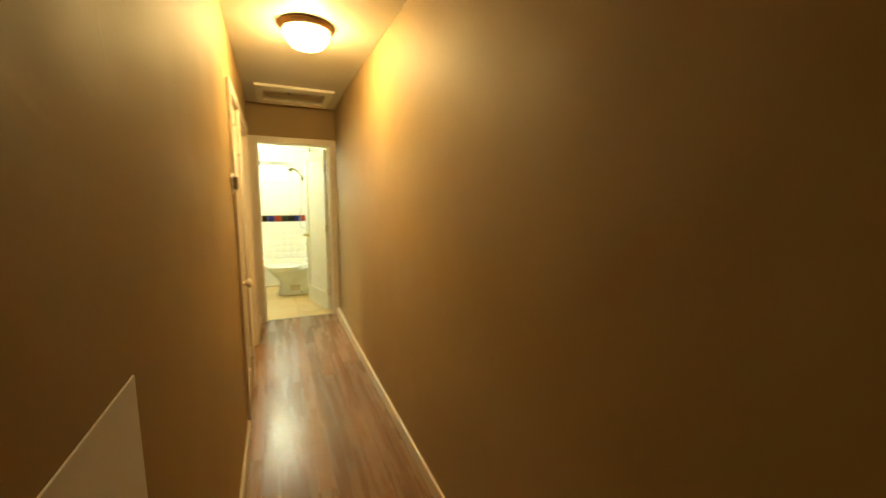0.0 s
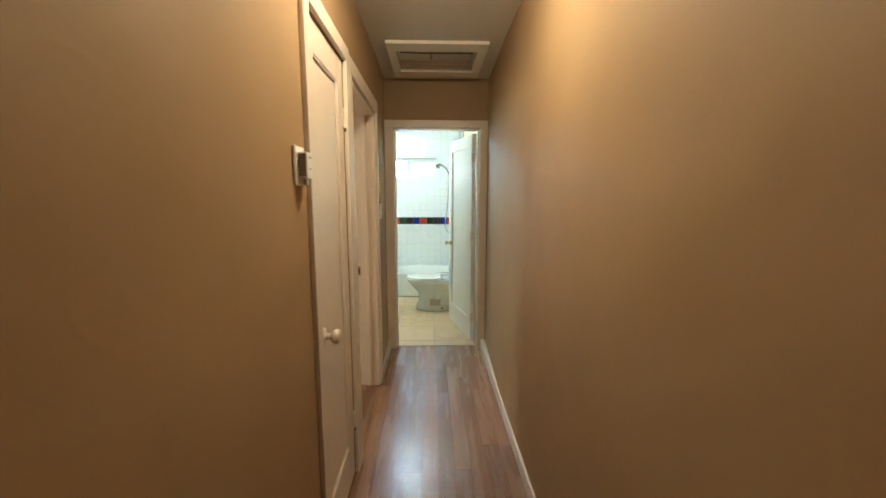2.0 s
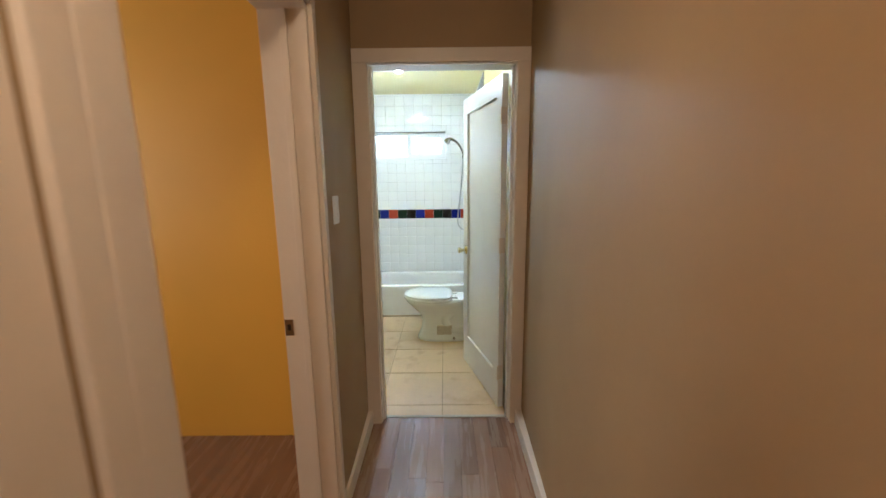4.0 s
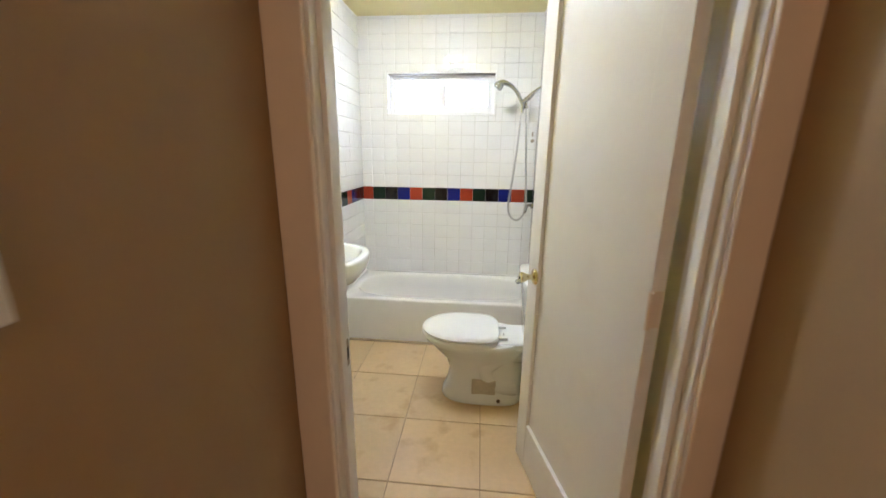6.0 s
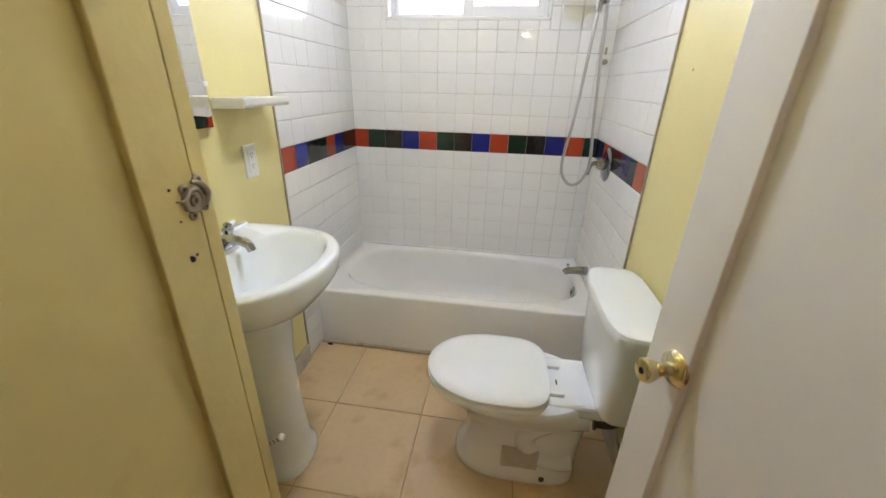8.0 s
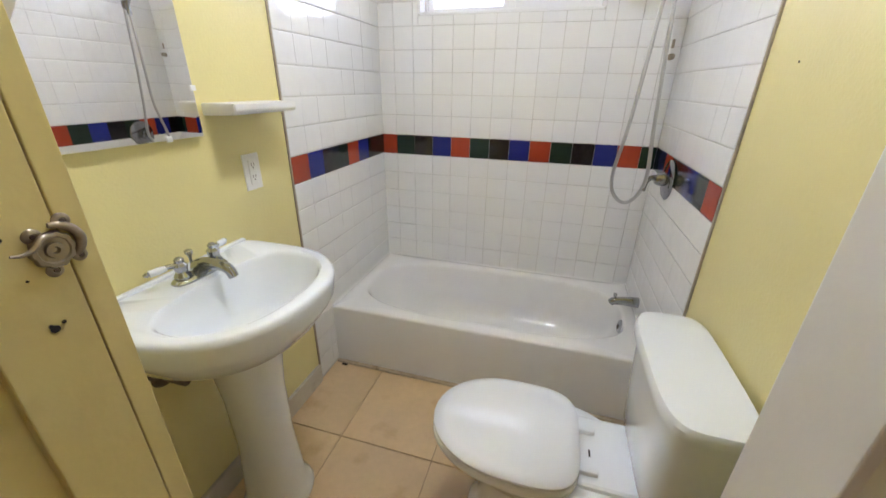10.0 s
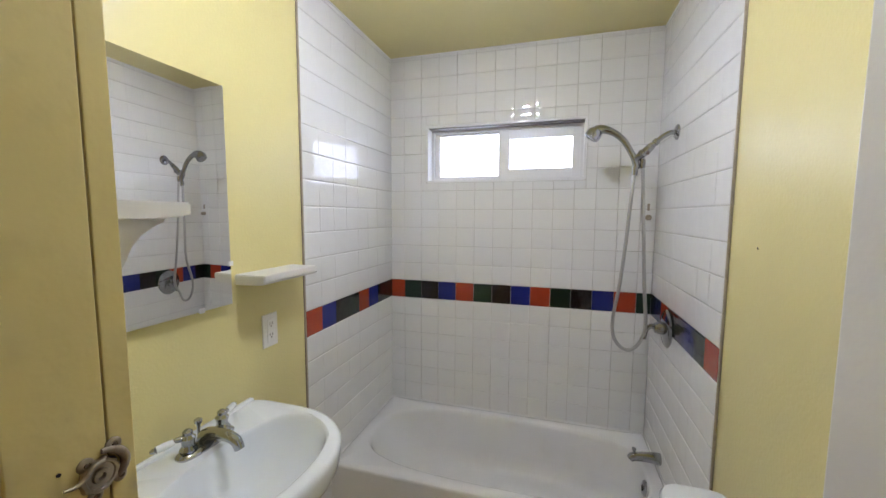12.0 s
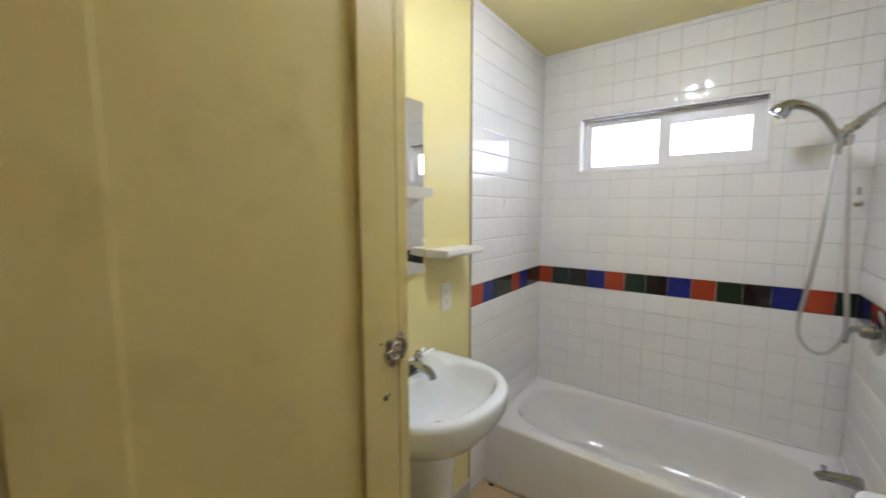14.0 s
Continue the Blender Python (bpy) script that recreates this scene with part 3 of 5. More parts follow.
part("batten", boxes(((HAX0, HAY1 - 0.02, HC + 0.03), (HAX1, HAY1 - 0.001, HC + 0.055))), M_TRIM, ht)
bm = bmesh.new()
tube(bm, [(1.04, 5.00, HC + 0.056), (1.04, 5.00, HC + 0.02), (1.042, 5.00, HC + 0.0)], 0.004, 8)
part("pull", bm, M_RUST, ht, "small dark pull")
bm = bmesh.new()
tube(bm, [(HAX0 + 0.015, 4.985, HC + 0.040), (1.04, 4.985, HC + 0.036), (HAX1 - 0.015, 4.985, HC + 0.040)], 0.005, 8)
part("cross_rod", bm, M_RUST, ht, "thin dark rod across the opening")

# ---- hallway lamp ----
hl = thing("ceiling_lamp", (1.075, 3.30, HC), "lit frosted glass bowl lamp with bronze ring on hallway ceiling", "ceiling lamp")
T = Matrix.Translation((1.075, 3.30, HC)) @ Matrix.Rotation(math.pi, 4, "X")
bm = bmesh.new()
lathe(bm, [(0.0, 0.0), (0.150, 0.0), (0.156, 0.006), (0.154, 0.016), (0.146, 0.024), (0.136, 0.034), (0.122, 0.034), (0.0, 0.03)], T, 40, cap=False)
part("ring", bm, M_BRONZE, hl, "bronze ring")
bm = bmesh.new()
lathe(bm, [(0.121, 0.034), (0.122, 0.050), (0.117, 0.070), (0.104, 0.093), (0.082, 0.112), (0.052, 0.125), (0.02, 0.130), (0.0, 0.131)], T, 40, cap=False)
part("bowl", bm, M_GLOW, hl, "glowing frosted glass bowl")
bm = bmesh.new()
lathe(bm, [(0.0, 0.128), (0.010, 0.129), (0.012, 0.134), (0.006, 0.139), (0.008, 0.145), (0.0, 0.150)], T, 16, cap=False)
part("finial", bm, M_BRONZE, hl, "small bronze finial")

# ---- bathroom lamp ----
BLX, BLY = 0.718, 6.76
bl = thing("ceiling_lamp", (BLX, BLY, BC), "chrome ceiling lamp with three lit frosted glass shades", "ceiling lamp")
T = Matrix.Translation((BLX, BLY, BC)) @ Matrix.Rotation(math.pi, 4, "X")
bm = bmesh.new()
lathe(bm, [(0.0, 0), (0.06, 0), (0.062, 0.006), (0.05, 0.018), (0.015, 0.026), (0.013, 0.05), (0.0, 0.055)], T, 28, cap=False)
part("canopy", bm, M_CHROME, bl, "chrome ceiling plate")
for k in range(3):
    a = radians(90 + 120 * k)
    dx, dy = math.cos(a), math.sin(a)
    bm = bmesh.new()
    tube(bm, [(BLX, BLY, BC - 0.04), (BLX + 0.03 * dx, BLY + 0.03 * dy, BC - 0.045), (BLX + 0.056 * dx, BLY + 0.056 * dy, BC - 0.03)], 0.006, 8)
    arm = part("arm", bm, M_CHROME, bl, "curved chrome arm")
    bm = bmesh.new()
    TS = Matrix.Translation((BLX + 0.058 * dx, BLY + 0.058 * dy, BC - 0.015)) @ Matrix.Rotation(math.pi, 4, "X")
    lathe(bm, [(0.012, -0.005), (0.017, 0.003), (0.024, 0.018), (0.029, 0.038), (0.030, 0.056), (0.024, 0.064), (0.0, 0.063)], TS, 20, cap=False)
    part("shade", bm, M_BULB, arm, "glowing frosted glass shade")
    # Cup added, and drawn well down, to keep light off ceiling and upper walls.
    bm = bmesh.new()
    lathe(bm, [(0.0, -0.014), (0.014, -0.012), (0.020, -0.004), (0.029, 0.014), (0.034, 0.038), (0.032, 0.038), (0.0268, 0.014), (0.018, -0.002), (0.0, -0.008)], TS, 20, cap=False)
    part("shade_holder", bm, M_CHROME, arm, "chrome cup")

# ---- thermostat, switch, outlet, wall panel ----
th = thing("thermostat", (HX0, 3.215, 1.525), "white wall thermostat on a rounded plate beside the cupboard door", "thermostat")
part("back_plate", boxes(((HX0 + 0.0005, 3.168, 1.460), (HX0 + 0.010, 3.250, 1.576)), bevel=0.004), M_WHITE, th)
part("case", boxes(((HX0 + 0.010, 3.184, 1.480), (HX0 + 0.038, 3.236, 1.558)), bevel=0.004), M_WHITE, th)
# Grey plate that darkens the case's side facing down the hallway.
part("side_grille", boxes(((HX0 + 0.013, 3.1828, 1.487), (HX0 + 0.034, 3.1855, 1.552))), M_GREY, th, "dark grey side")
for z in (1.541, 1.508):
    part("slot", boxes(((HX0 + 0.0375, 3.196, z), (HX0 + 0.0388, 3.222, z + 0.003))), M_GREY, th)
part("lever", boxes(((HX0 + 0.004, 3.225, 1.462), (HX0 + 0.022, 3.246, 1.480)), bevel=0.004), M_WHITE, th)

sw = thing("light_switch", (HX0, 4.972, 1.313), "white rocker light switch on the hallway wall beside the bathroom door", "light switch")
part("plate", boxes(((HX0 + 0.0005, 4.937, 1.256), (HX0 + 0.007, 5.007, 1.370)), bevel=0.003), M_WHITE, sw)
part("rocker", boxes(((HX0 + 0.006, 4.957, 1.280), (HX0 + 0.010, 4.987, 1.346)), bevel=0.002), M_WHITE, sw)
part("toggle", boxes(((HX0 + 0.008, 4.963, 1.284), (HX0 + 0.016, 4.981, 1.304)), bevel=0.003), M_WHITE, sw)

ol = thing("outlet", (BX0, 6.941, 1.082), "white double wall outlet above the sink", "outlet")
part("plate", boxes(((BX0 + 0.0005, 6.905, 1.022), (BX0 + 0.006, 6.977, 1.142)), bevel=0.002), M_WHITE, ol)
part("receptacle", boxes(((BX0 + 0.005, 6.924, 1.040), (BX0 + 0.009, 6.958, 1.124)), bevel=0.002), M_WHITE, ol)
for z in (1.062, 1.102):
    for y in (6.934, 6.946):
        part("slot", boxes(((BX0 + 0.0086, y, z), (BX0 + 0.0096, y + 0.0025, z + 0.010))), M_GREY, ol)
    part("ground_hole", boxes(((BX0 + 0.0086, 6.939, z - 0.008), (BX0 + 0.0096, 6.944, z - 0.003))), M_GREY, ol)

wp = thing("wall_panel", (HX0, 1.2, 0.6), "plain greyish-white panel fixed to the hallway wall", "wall panel")
part("board", boxes(((HX0 + 0.001, 0.75, 0.30), (HX0 + 0.004, 1.515, 1.19))), M_PANEL, wp)

# ---- window ----
wn = thing("window_1", ((WX0 + WX1) / 2, BY1, WZ0), "white vinyl sliding window with frosted panes high in the tiled wall", "window")
FY0, FY1 = 8.062, 8.10
def ring_frame(x0, x1, z0, z1, y0, y1, l, r, b, t_, m, bevel=0.002):
    bm = bmesh.new()
    for lo, hi in (((x0, y0, z0), (x0 + l, y1, z1)), ((x1 - r, y0, z0), (x1, y1, z1)), ((x0 + l, y0 + 0.0003, z0), (x1 - r, y1 - 0.0003, z0 + b)),
                   ((x0 + l, y0 + 0.0003, z1 - t_), (x1 - r, y1 - 0.0003, z1))):
        box(bm, lo, hi, bevel)
    return bm
part("window_frame", ring_frame(WX0, WX1, WZ0, WZ1, FY0, FY1 + 0.02, 0.022, 0.022, 0.020, 0.022, M_VINYL), M_VINYL, wn)
ls = part("fixed_sash", ring_frame(WX0 + 0.022, 0.672, WZ0 + 0.020, WZ1 - 0.022, 8.085, 8.105, 0.028, 0.024, 0.016, 0.014, M_VINYL), M_VINYL, wn)
rs = part("sliding_sash", ring_frame(0.655, WX1 - 0.022, WZ0 + 0.020, WZ1 - 0.022, 8.064, 8.084, 0.058, 0.040, 0.050, 0.050, M_VINYL), M_VINYL, wn)
def pane(x0, x1, z0, z1, y, par):
    o = part("pane", boxes(((x0, y, z0), (x1, y + 0.004, z1))), M_PANE, par, "frosted glass pane")
    o.visible_shadow = False
pane(WX0 + 0.048, 0.650, WZ0 + 0.034, WZ1 - 0.034, 8.094, ls)
pane(0.711, WX1 - 0.060, WZ0 + 0.068, WZ1 - 0.070, 8.073, rs)
part("latch", boxes(((0.662, 8.056, 1.80), (0.676, 8.065, 1.87)), bevel=0.002), M_VINYL, rs)
part("sill", boxes(((WX0, BY1 - 0.004, WZ0 - 0.006), (WX1, FY0, WZ0 + 0.008)), bevel=0.002), M_VINYL, wn)
part("lining", boxes(((WX0 - 0.008, BY1 - 0.009, WZ0), (WX0 + 0.006, FY0, WZ1)), ((WX1 - 0.006, BY1 - 0.009, WZ0), (WX1 + 0.008, FY0, WZ1)),
                     ((WX0 - 0.008, BY1 - 0.009, WZ1), (WX1 + 0.008, FY0, WZ1 + 0.012)), bevel=0.002), M_VINYL, wn)
part("track", boxes(((WX0 + 0.006, BY1 + 0.01, WZ1 - 0.006), (WX1 - 0.006, FY0, WZ1 - 0.001))), M_ALU, wn, "dark metal track at the top")

# ---- built-in cabinet ----
KX, KY = 0.452, 6.180
kb = thing("built_in_cabinet", (KX / 2, 5.9, 0), "tall yellow painted built-in linen cabinet, door closed, in the bathroom corner", "cabinet")
part("body", boxes(((BX0 + 0.001, DW1 + 0.020, 0.0), (KX - 0.02, KY - 0.001, BC - 0.001))), M_YCAB, kb)
part("frame_stile", boxes(((KX - 0.02, 6.151, 0.0), (KX + 0.012, KY, BC - 0.002)), bevel=0.0015), M_YCAB, kb)
part("frame_stile", boxes(((KX - 0.02, DW1 + 0.020, 0.0), (KX + 0.012, 5.632, BC - 0.002)), bevel=0.002), M_YCAB, kb)
part("frame_rail", boxes(((KX - 0.02, 5.632, 2.16), (KX + 0.0115, 6.151, BC - 0.002)), bevel=0.002), M_YCAB, kb)
part("frame_rail", boxes(((KX - 0.02, 5.632, 0.0), (KX + 0.0115, 6.151, 0.06)), bevel=0.002), M_YCAB, kb)
part("base_board", boxes(((KX + 0.012, DW1 + 0.020, 0.0), (KX + 0.024, KY + 0.010, 0.085)), ((BX0 + 0.02, KY, 0.0), (KX + 0.024, KY + 0.012, 0.085)), bevel=0.002), M_BASEW, kb, "worn grey-white base board")
kd = thing("d", (KX + 0.012, 5.635, 0.065), "", "", rz=90)
kd.name = "door"
bm_w = 6.1495 - 5.635
panel_leaf(kd, bm_w, 0.0, 2.09, 0.028, M_YCAB, stile=0.090, top=0.10, bottom=0.07, plain=True)
to_cab = world_of(kb).inverted() @ kd.matrix_basis
leaf = [c for c in kd.children_recursive]
kdoor = next(c for c in leaf if c.name.startswith("panel"))
for o in leaf:
    o.data.transform(to_cab)
    o.parent = kb if o is kdoor else kdoor
kdoor.name = "door"
tagged(kdoor, "tall yellow painted panel door, closed")
bpy.data.objects.remove(kd)
LY, LZ = 6.146, 1.188
RYX = Matrix.Rotation(radians(90), 4, "Y")
def lobed(y, z, x, r, depth, lobes, amount, n=60):
    """A low disc on the cabinet's front with a scalloped edge and a sunk middle."""
    bm = bmesh.new()
    def ring(k, h, wav):
        return [(x + h, y + k * r * (1 + wav * math.cos(lobes * 2 * math.pi * i / n)) * math.cos(2 * math.pi * i / n),
                 z + k * r * (1 + wav * math.cos(lobes * 2 * math.pi * i / n)) * math.sin(2 * math.pi * i / n)) for i in range(n)]
    loft(bm, [ring(1.0, 0, amount), ring(1.02, depth * 0.5, amount), ring(0.93, depth, amount), ring(0.74, depth * 1.05, amount * 0.4), ring(0.68, depth * 0.75, 0),
              ring(0.45, depth * 0.75, 0), ring(0.40, depth * 1.25, 0), ring(0.20, depth * 1.3, 0), ring(0.14, depth * 0.7, 0)])
    return bm
lt = part("latch", lobed(LY - 0.008, LZ, KX + 0.012, 0.0205, 0.006, 10, 0.045), M_STEEL, kb, "worn nickel cupboard latch")
def lug(y, z, r):
    bm = bmesh.new()
    m = Matrix.Translation((KX + 0.012, y, z)) @ RYX
    lathe(bm, [(0.0, 0), (r, 0), (r * 1.02, 0.0018), (r * 0.8, 0.0036), (r * 0.45, 0.0040), (r * 0.38, 0.0028), (0.0, 0.0028)], m, 20, cap=False)
    o = part("screw_lug", bm, M_STEEL, lt)
    bm = bmesh.new()
    lathe(bm, [(0.0, 0.0028), (r * 0.30, 0.0028), (r * 0.26, 0.0042), (0.0, 0.0044)], m, 12, cap=False)
    part("screw", bm, M_RUST, o, "dark screw head")
for y, z, r in ((LY - 0.020, LZ + 0.019, 0.0085), (LY - 0.013, LZ - 0.023, 0.0080), (LY + 0.009, LZ + 0.028, 0.0088), (LY + 0.014, LZ - 0.015, 0.0075)):
    lug(y, z, r)
bm = bmesh.new()
arc = [(KX + 0.0175 - 0.003 * abs(a - 10) / 70, LY - 0.004 + 0.0225 * math.cos(radians(a)), LZ + 0.004 + 0.0225 * math.sin(radians(a))) for a in range(-50, 91, 20)]
tube(bm, arc, [0.0030, 0.0045, 0.0052, 0.0055, 0.0055, 0.0050, 0.0042, 0.0030], 10)
part("keeper", bm, M_STEEL, lt)
bm = bmesh.new()
tube(bm, [(KX + 0.018, LY - 0.004, LZ + 0.016), (KX + 0.020, LY - 0.016, LZ + 0.017), (KX + 0.022, LY - 0.026, LZ + 0.009), (KX + 0.023, LY - 0.036, LZ + 0.006), (KX + 0.022, LY - 0.046, LZ + 0.008)],
     [0.0030, 0.0032, 0.0028, 0.0022, 0.0014], 10)
part("lever", bm, M_STEEL, lt)
for y, z, r in ((6.112, 1.100, 0.0046), (6.1215, 1.104, 0.0022), (6.1095, 1.1045, 0.0022), (6.102, 1.212, 0.0022), (6.108, 1.163, 0.0014)):
    bm = bmesh.new()
    lathe(bm, [(0.0, 0), (r, 0), (r, 0.0012), (0.0, 0.0013)], Matrix.Translation((KX + 0.0122, y, z)) @ RYX, 12, cap=False)
    part("old_hole", bm, M_DARK, kb, "dark screw hole in the paint")

# ---- mirror cabinet and shelves ----
mc = thing("mirror_cabinet", (BX0, 6.515, 1.22), "clear rectangular mirror on the yellow wall above the white sink", "mirror")
part("body", boxes(((BX0 + 0.001, 6.268, 1.224), (BX0 + 0.020, 6.762, 1.870))), M_WHITE, mc)
bm = bmesh.new()
def chamfer_plate(bm, y0, y1, z0, z1, x0, x1, c):
    a = [bm.verts.new(p) for p in ((x0, y0, z0), (x0, y1, z0), (x0, y1, z1), (x0, y0, z1))]
    b = [bm.verts.new(p) for p in ((x1 - 0.0008, y0, z0), (x1 - 0.0008, y1, z0), (x1 - 0.0008, y1, z1), (x1 - 0.0008, y0, z1))]
    d = [bm.verts.new(p) for p in ((x1, y0 + c, z0 + c), (x1, y1 - c, z0 + c), (x1, y1 - c, z1 - c), (x1, y0 + c, z1 - c))]
    bm.faces.new(list(reversed(a)))
    bm.faces.new(d)
    for p, q in ((a, b), (b, d)):
        for i in range(4):
            bm.faces.new((p[i], p[(i + 1) % 4], q[(i + 1) % 4], q[i]))
FLAT.add(id(bm))
chamfer_plate(bm, 6.266, 6.766, 1.220, 1.874, BX0 + 0.020, BX0 + 0.0225, 0.014)
part("mirror_glass", bm, M_MIRROR, mc, "clear mirror glass")

for y, z in ((6.40, 1.2225), (6.66, 1.2225), (6.7645, 1.345)):
    part("clip", boxes(((BX0 + 0.0205, y - 0.008, z - 0.007), (BX0 + 0.026, y + 0.008, z + 0.007)), bevel=0.0015), M_VINYL, mc, "small clear plastic mirror clip")

def soap_shelf(name, m, label, edge=0.013):
    """A cove-backed shelf: length along x from 0, back at y 0, top at z 0."""
    t = new(name)
    t.empty_display_size = 0.05
    t.matrix_world = m
    tagged(t, label, "shelf")
    L_, D = 0.272, 0.118
    bm = bmesh.new()
    sec = [(0, 0), (D, 0), (D, -edge), (D - 0.005, -edge - 0.003), (D - 0.010, -edge - 0.009), (D * 0.5, -edge - 0.011), (0, -edge - 0.013)]
    a = [bm.verts.new((0, y, z)) for y, z in sec]
    b = [bm.verts.new((L_, y, z)) for y, z in sec]
    bm.faces.new(a)
    bm.faces.new(list(reversed(b)))
    for i in range(len(sec)):
        j = (i + 1) % len(sec)
        bm.faces.new((a[i], b[i], b[j], a[j]))
    bmesh.ops.bevel(bm, geom=bm.edges[:], offset=0.003, segments=2, affect="EDGES")
    part("board", bm, M_WHITE, t, local=True)
    return t
# along the west wall and on the cabinet's side
soap_shelf("wall_shelf", Matrix(((0, 1, 0, 0.0005), (1, 0, 0, 6.797), (0, 0, 1, 1.305), (0, 0, 0, 1))), "small white wall shelf beside the mirror", 0.021)
s2 = soap_shelf("wall_shelf", Matrix(((1, 0, 0, 0.168), (0, 1, 0, KY + 0.0005), (0, 0, 1, 1.515), (0, 0, 0, 1))), "small white shelf on the side of the yellow cabinet")
sec = [(0, -0.0265), (0.093, -0.0250), (0.089, -0.031), (0.075, -0.037), (0.058, -0.048), (0.044, -0.064), (0.034, -0.085), (0.022, -0.105), (0.001, -0.125)]
for x0 in (0.022, 0.232):
    bm = bmesh.new()
    a = [bm.verts.new((x0, y, z)) for y, z in sec]
    b = [bm.verts.new((x0 + 0.016, y, z)) for y, z in sec]
    bm.faces.new(a)
    bm.faces.new(list(reversed(b)))
    for i in range(len(sec)):
        j = (i + 1) % len(sec)
        bm.faces.new((a[i], a[j], b[j], b[i]))
    part("bracket", bm, M_WHITE, s2, local=True)

# ---- bathtub ----
RIM = 0.335
tb = thing("bathtub", (BX1 / 2, 7.645, 0), "white enamelled built-in bathtub with a plain apron", "bathtub")
bm = bmesh.new()
cx, cy = BX1 / 2, (7.292 + BY1) / 2
hx, hy = BX1 / 2 - 0.009, (BY1 - 7.292) / 2 - 0.004
N_ = 96
def tr(z, ix0, ix1, iy, p):
    return oval((ix0 + ix1) / 2, cy + 0.004, z, (ix1 - ix0) / 2, (ix1 - ix0) / 2, iy, p, n=N_)
outer0 = [(cx + max(-hx, min(hx, 3 * hx * math.cos(2 * math.pi * i / N_))), cy + max(-hy, min(hy, 3 * hy * math.sin(2 * math.pi * i / N_)))) for i in range(N_)]
rings = [[(x, y, z) for x, y in outer0] for z in (0.001, RIM - 0.012)]
rings.append([(cx + (x - cx) * 0.997, cy + (y - cy) * 0.992, RIM - 0.003) for x, y in outer0])
rings.append([(cx + (x - cx) * 0.992, cy + (y - cy) * 0.982, RIM) for x, y in outer0])
rings += [tr(RIM + 0.001, 0.060, 1.415, 0.292, 3.2), tr(RIM - 0.004, 0.070, 1.408, 0.284, 3.2), tr(RIM - 0.02, 0.080, 1.402, 0.276, 3.2),
          tr(0.24, 0.115, 1.395, 0.262, 3.2), tr(0.14, 0.190, 1.380, 0.245, 3.0), tr(0.08, 0.255, 1.355, 0.225, 2.8),
          tr(0.058, 0.310, 1.310, 0.190, 2.6), tr(0.052, 0.42, 1.20, 0.12, 2.2)]
loft(bm, rings)
part("shell", bm, M_TUB, tb)
bm = bmesh.new()
RXM = Matrix.Rotation(radians(-90), 4, "Y")
lathe(bm, [(0.0, 0), (0.034, 0), (0.034, 0.004), (0.028, 0.009), (0.0, 0.010)], Matrix.Translation((1.398, 7.62, 0.285)) @ Matrix.Rotation(radians(-84), 4, "Y"), 28, cap=False)
of = part("overflow_plate", bm, M_CHROME, tb, "chrome overflow plate")
bm = bmesh.new()
lathe(bm, [(0.0, 0), (0.012, 0.0), (0.012, 0.003), (0.0, 0.004)], Matrix.Translation((1.388, 7.62, 0.285)) @ Matrix.Rotation(radians(-84), 4, "Y"), 16, cap=False)
part("screw", bm, M_DARK, of)
bm = bmesh.new()
lathe(bm, [(0.0, 0), (0.030, 0), (0.030, 0.003), (0.012, 0.004), (0.0, 0.002)], Matrix.Translation((1.15, 7.65, 0.053)), 24, cap=False)
part("drain", bm, M_CHROME, tb, "chrome drain ring")
part("caulk", boxes(((0.006, BY1 - 0.012, RIM - 0.002), (BX1 - 0.006, BY1 - 0.006, RIM + 0.006)), ((0.006, 7.30, RIM - 0.002), (0.012, BY1 - 0.012, RIM + 0.006)),
                    ((BX1 - 0.012, 7.30, RIM - 0.002), (BX1 - 0.006, BY1 - 0.012, RIM + 0.006))), M_TUB, tb)

part("floor_bead", boxes(((0.010, 7.274, 0.0008), (BX1 - 0.008, 7.2955, 0.016)), bevel=0.006), M_BEAD, tb, "worn beige caulk bead along the floor")
sf = thing("tub_spout", (BX1, 7.675, 0.40), "chrome tub spout with a diverter pin", "tub spout")
bm = bmesh.new()
tube(bm, [(1.466, 7.675, 0.400), (1.44, 7.675, 0.401), (1.39, 7.675, 0.398), (1.355, 7.675, 0.392), (1.343, 7.675, 0.380)], [0.026, 0.025, 0.021, 0.019, 0.017], 20)
part("body", bm, M_CHROME, sf)
bm = bmesh.new()
lathe(bm, [(0.0, 0), (0.005, 0), (0.005, 0.016), (0.009, 0.018), (0.009, 0.028), (0.0, 0.029)], Matrix.Translation((1.357, 7.675, 0.406)), 14, cap=False)
part("diverter_pin", bm, M_CHROME, sf)

# ---- shower ----
va = thing("shower_valve", (BX1, 7.685, 1.003), "round chrome shower valve with a lever, on the tiled wall", "shower valve")
bm = bmesh.new()
Tv = Matrix.Translation((BX1 - 0.007, 7.685, 1.003)) @ RXM
lathe(bm, [(0.0, 0), (0.082, 0.0), (0.084, 0.004), (0.076, 0.010), (0.045, 0.016), (0.032, 0.018), (0.0, 0.019)], Tv, 40, cap=False)
part("escutcheon", bm, M_CHROME, va)
bm = bmesh.new()
lathe(bm, [(0.0, 0.016), (0.028, 0.016), (0.026, 0.040), (0.020, 0.052), (0.0, 0.056)], Tv, 28, cap=False)
part("hub", bm, M_CHROME, va)
bm = bmesh.new()
tube(bm, [(BX1 - 0.052, 7.685, 1.006), (BX1 - 0.074, 7.682, 1.008), (BX1 - 0.092, 7.679, 0.990), (BX1 - 0.098, 7.677, 0.950)], [0.014, 0.011, 0.009, 0.008], 14)
part("lever", bm, M_CHROME, va)

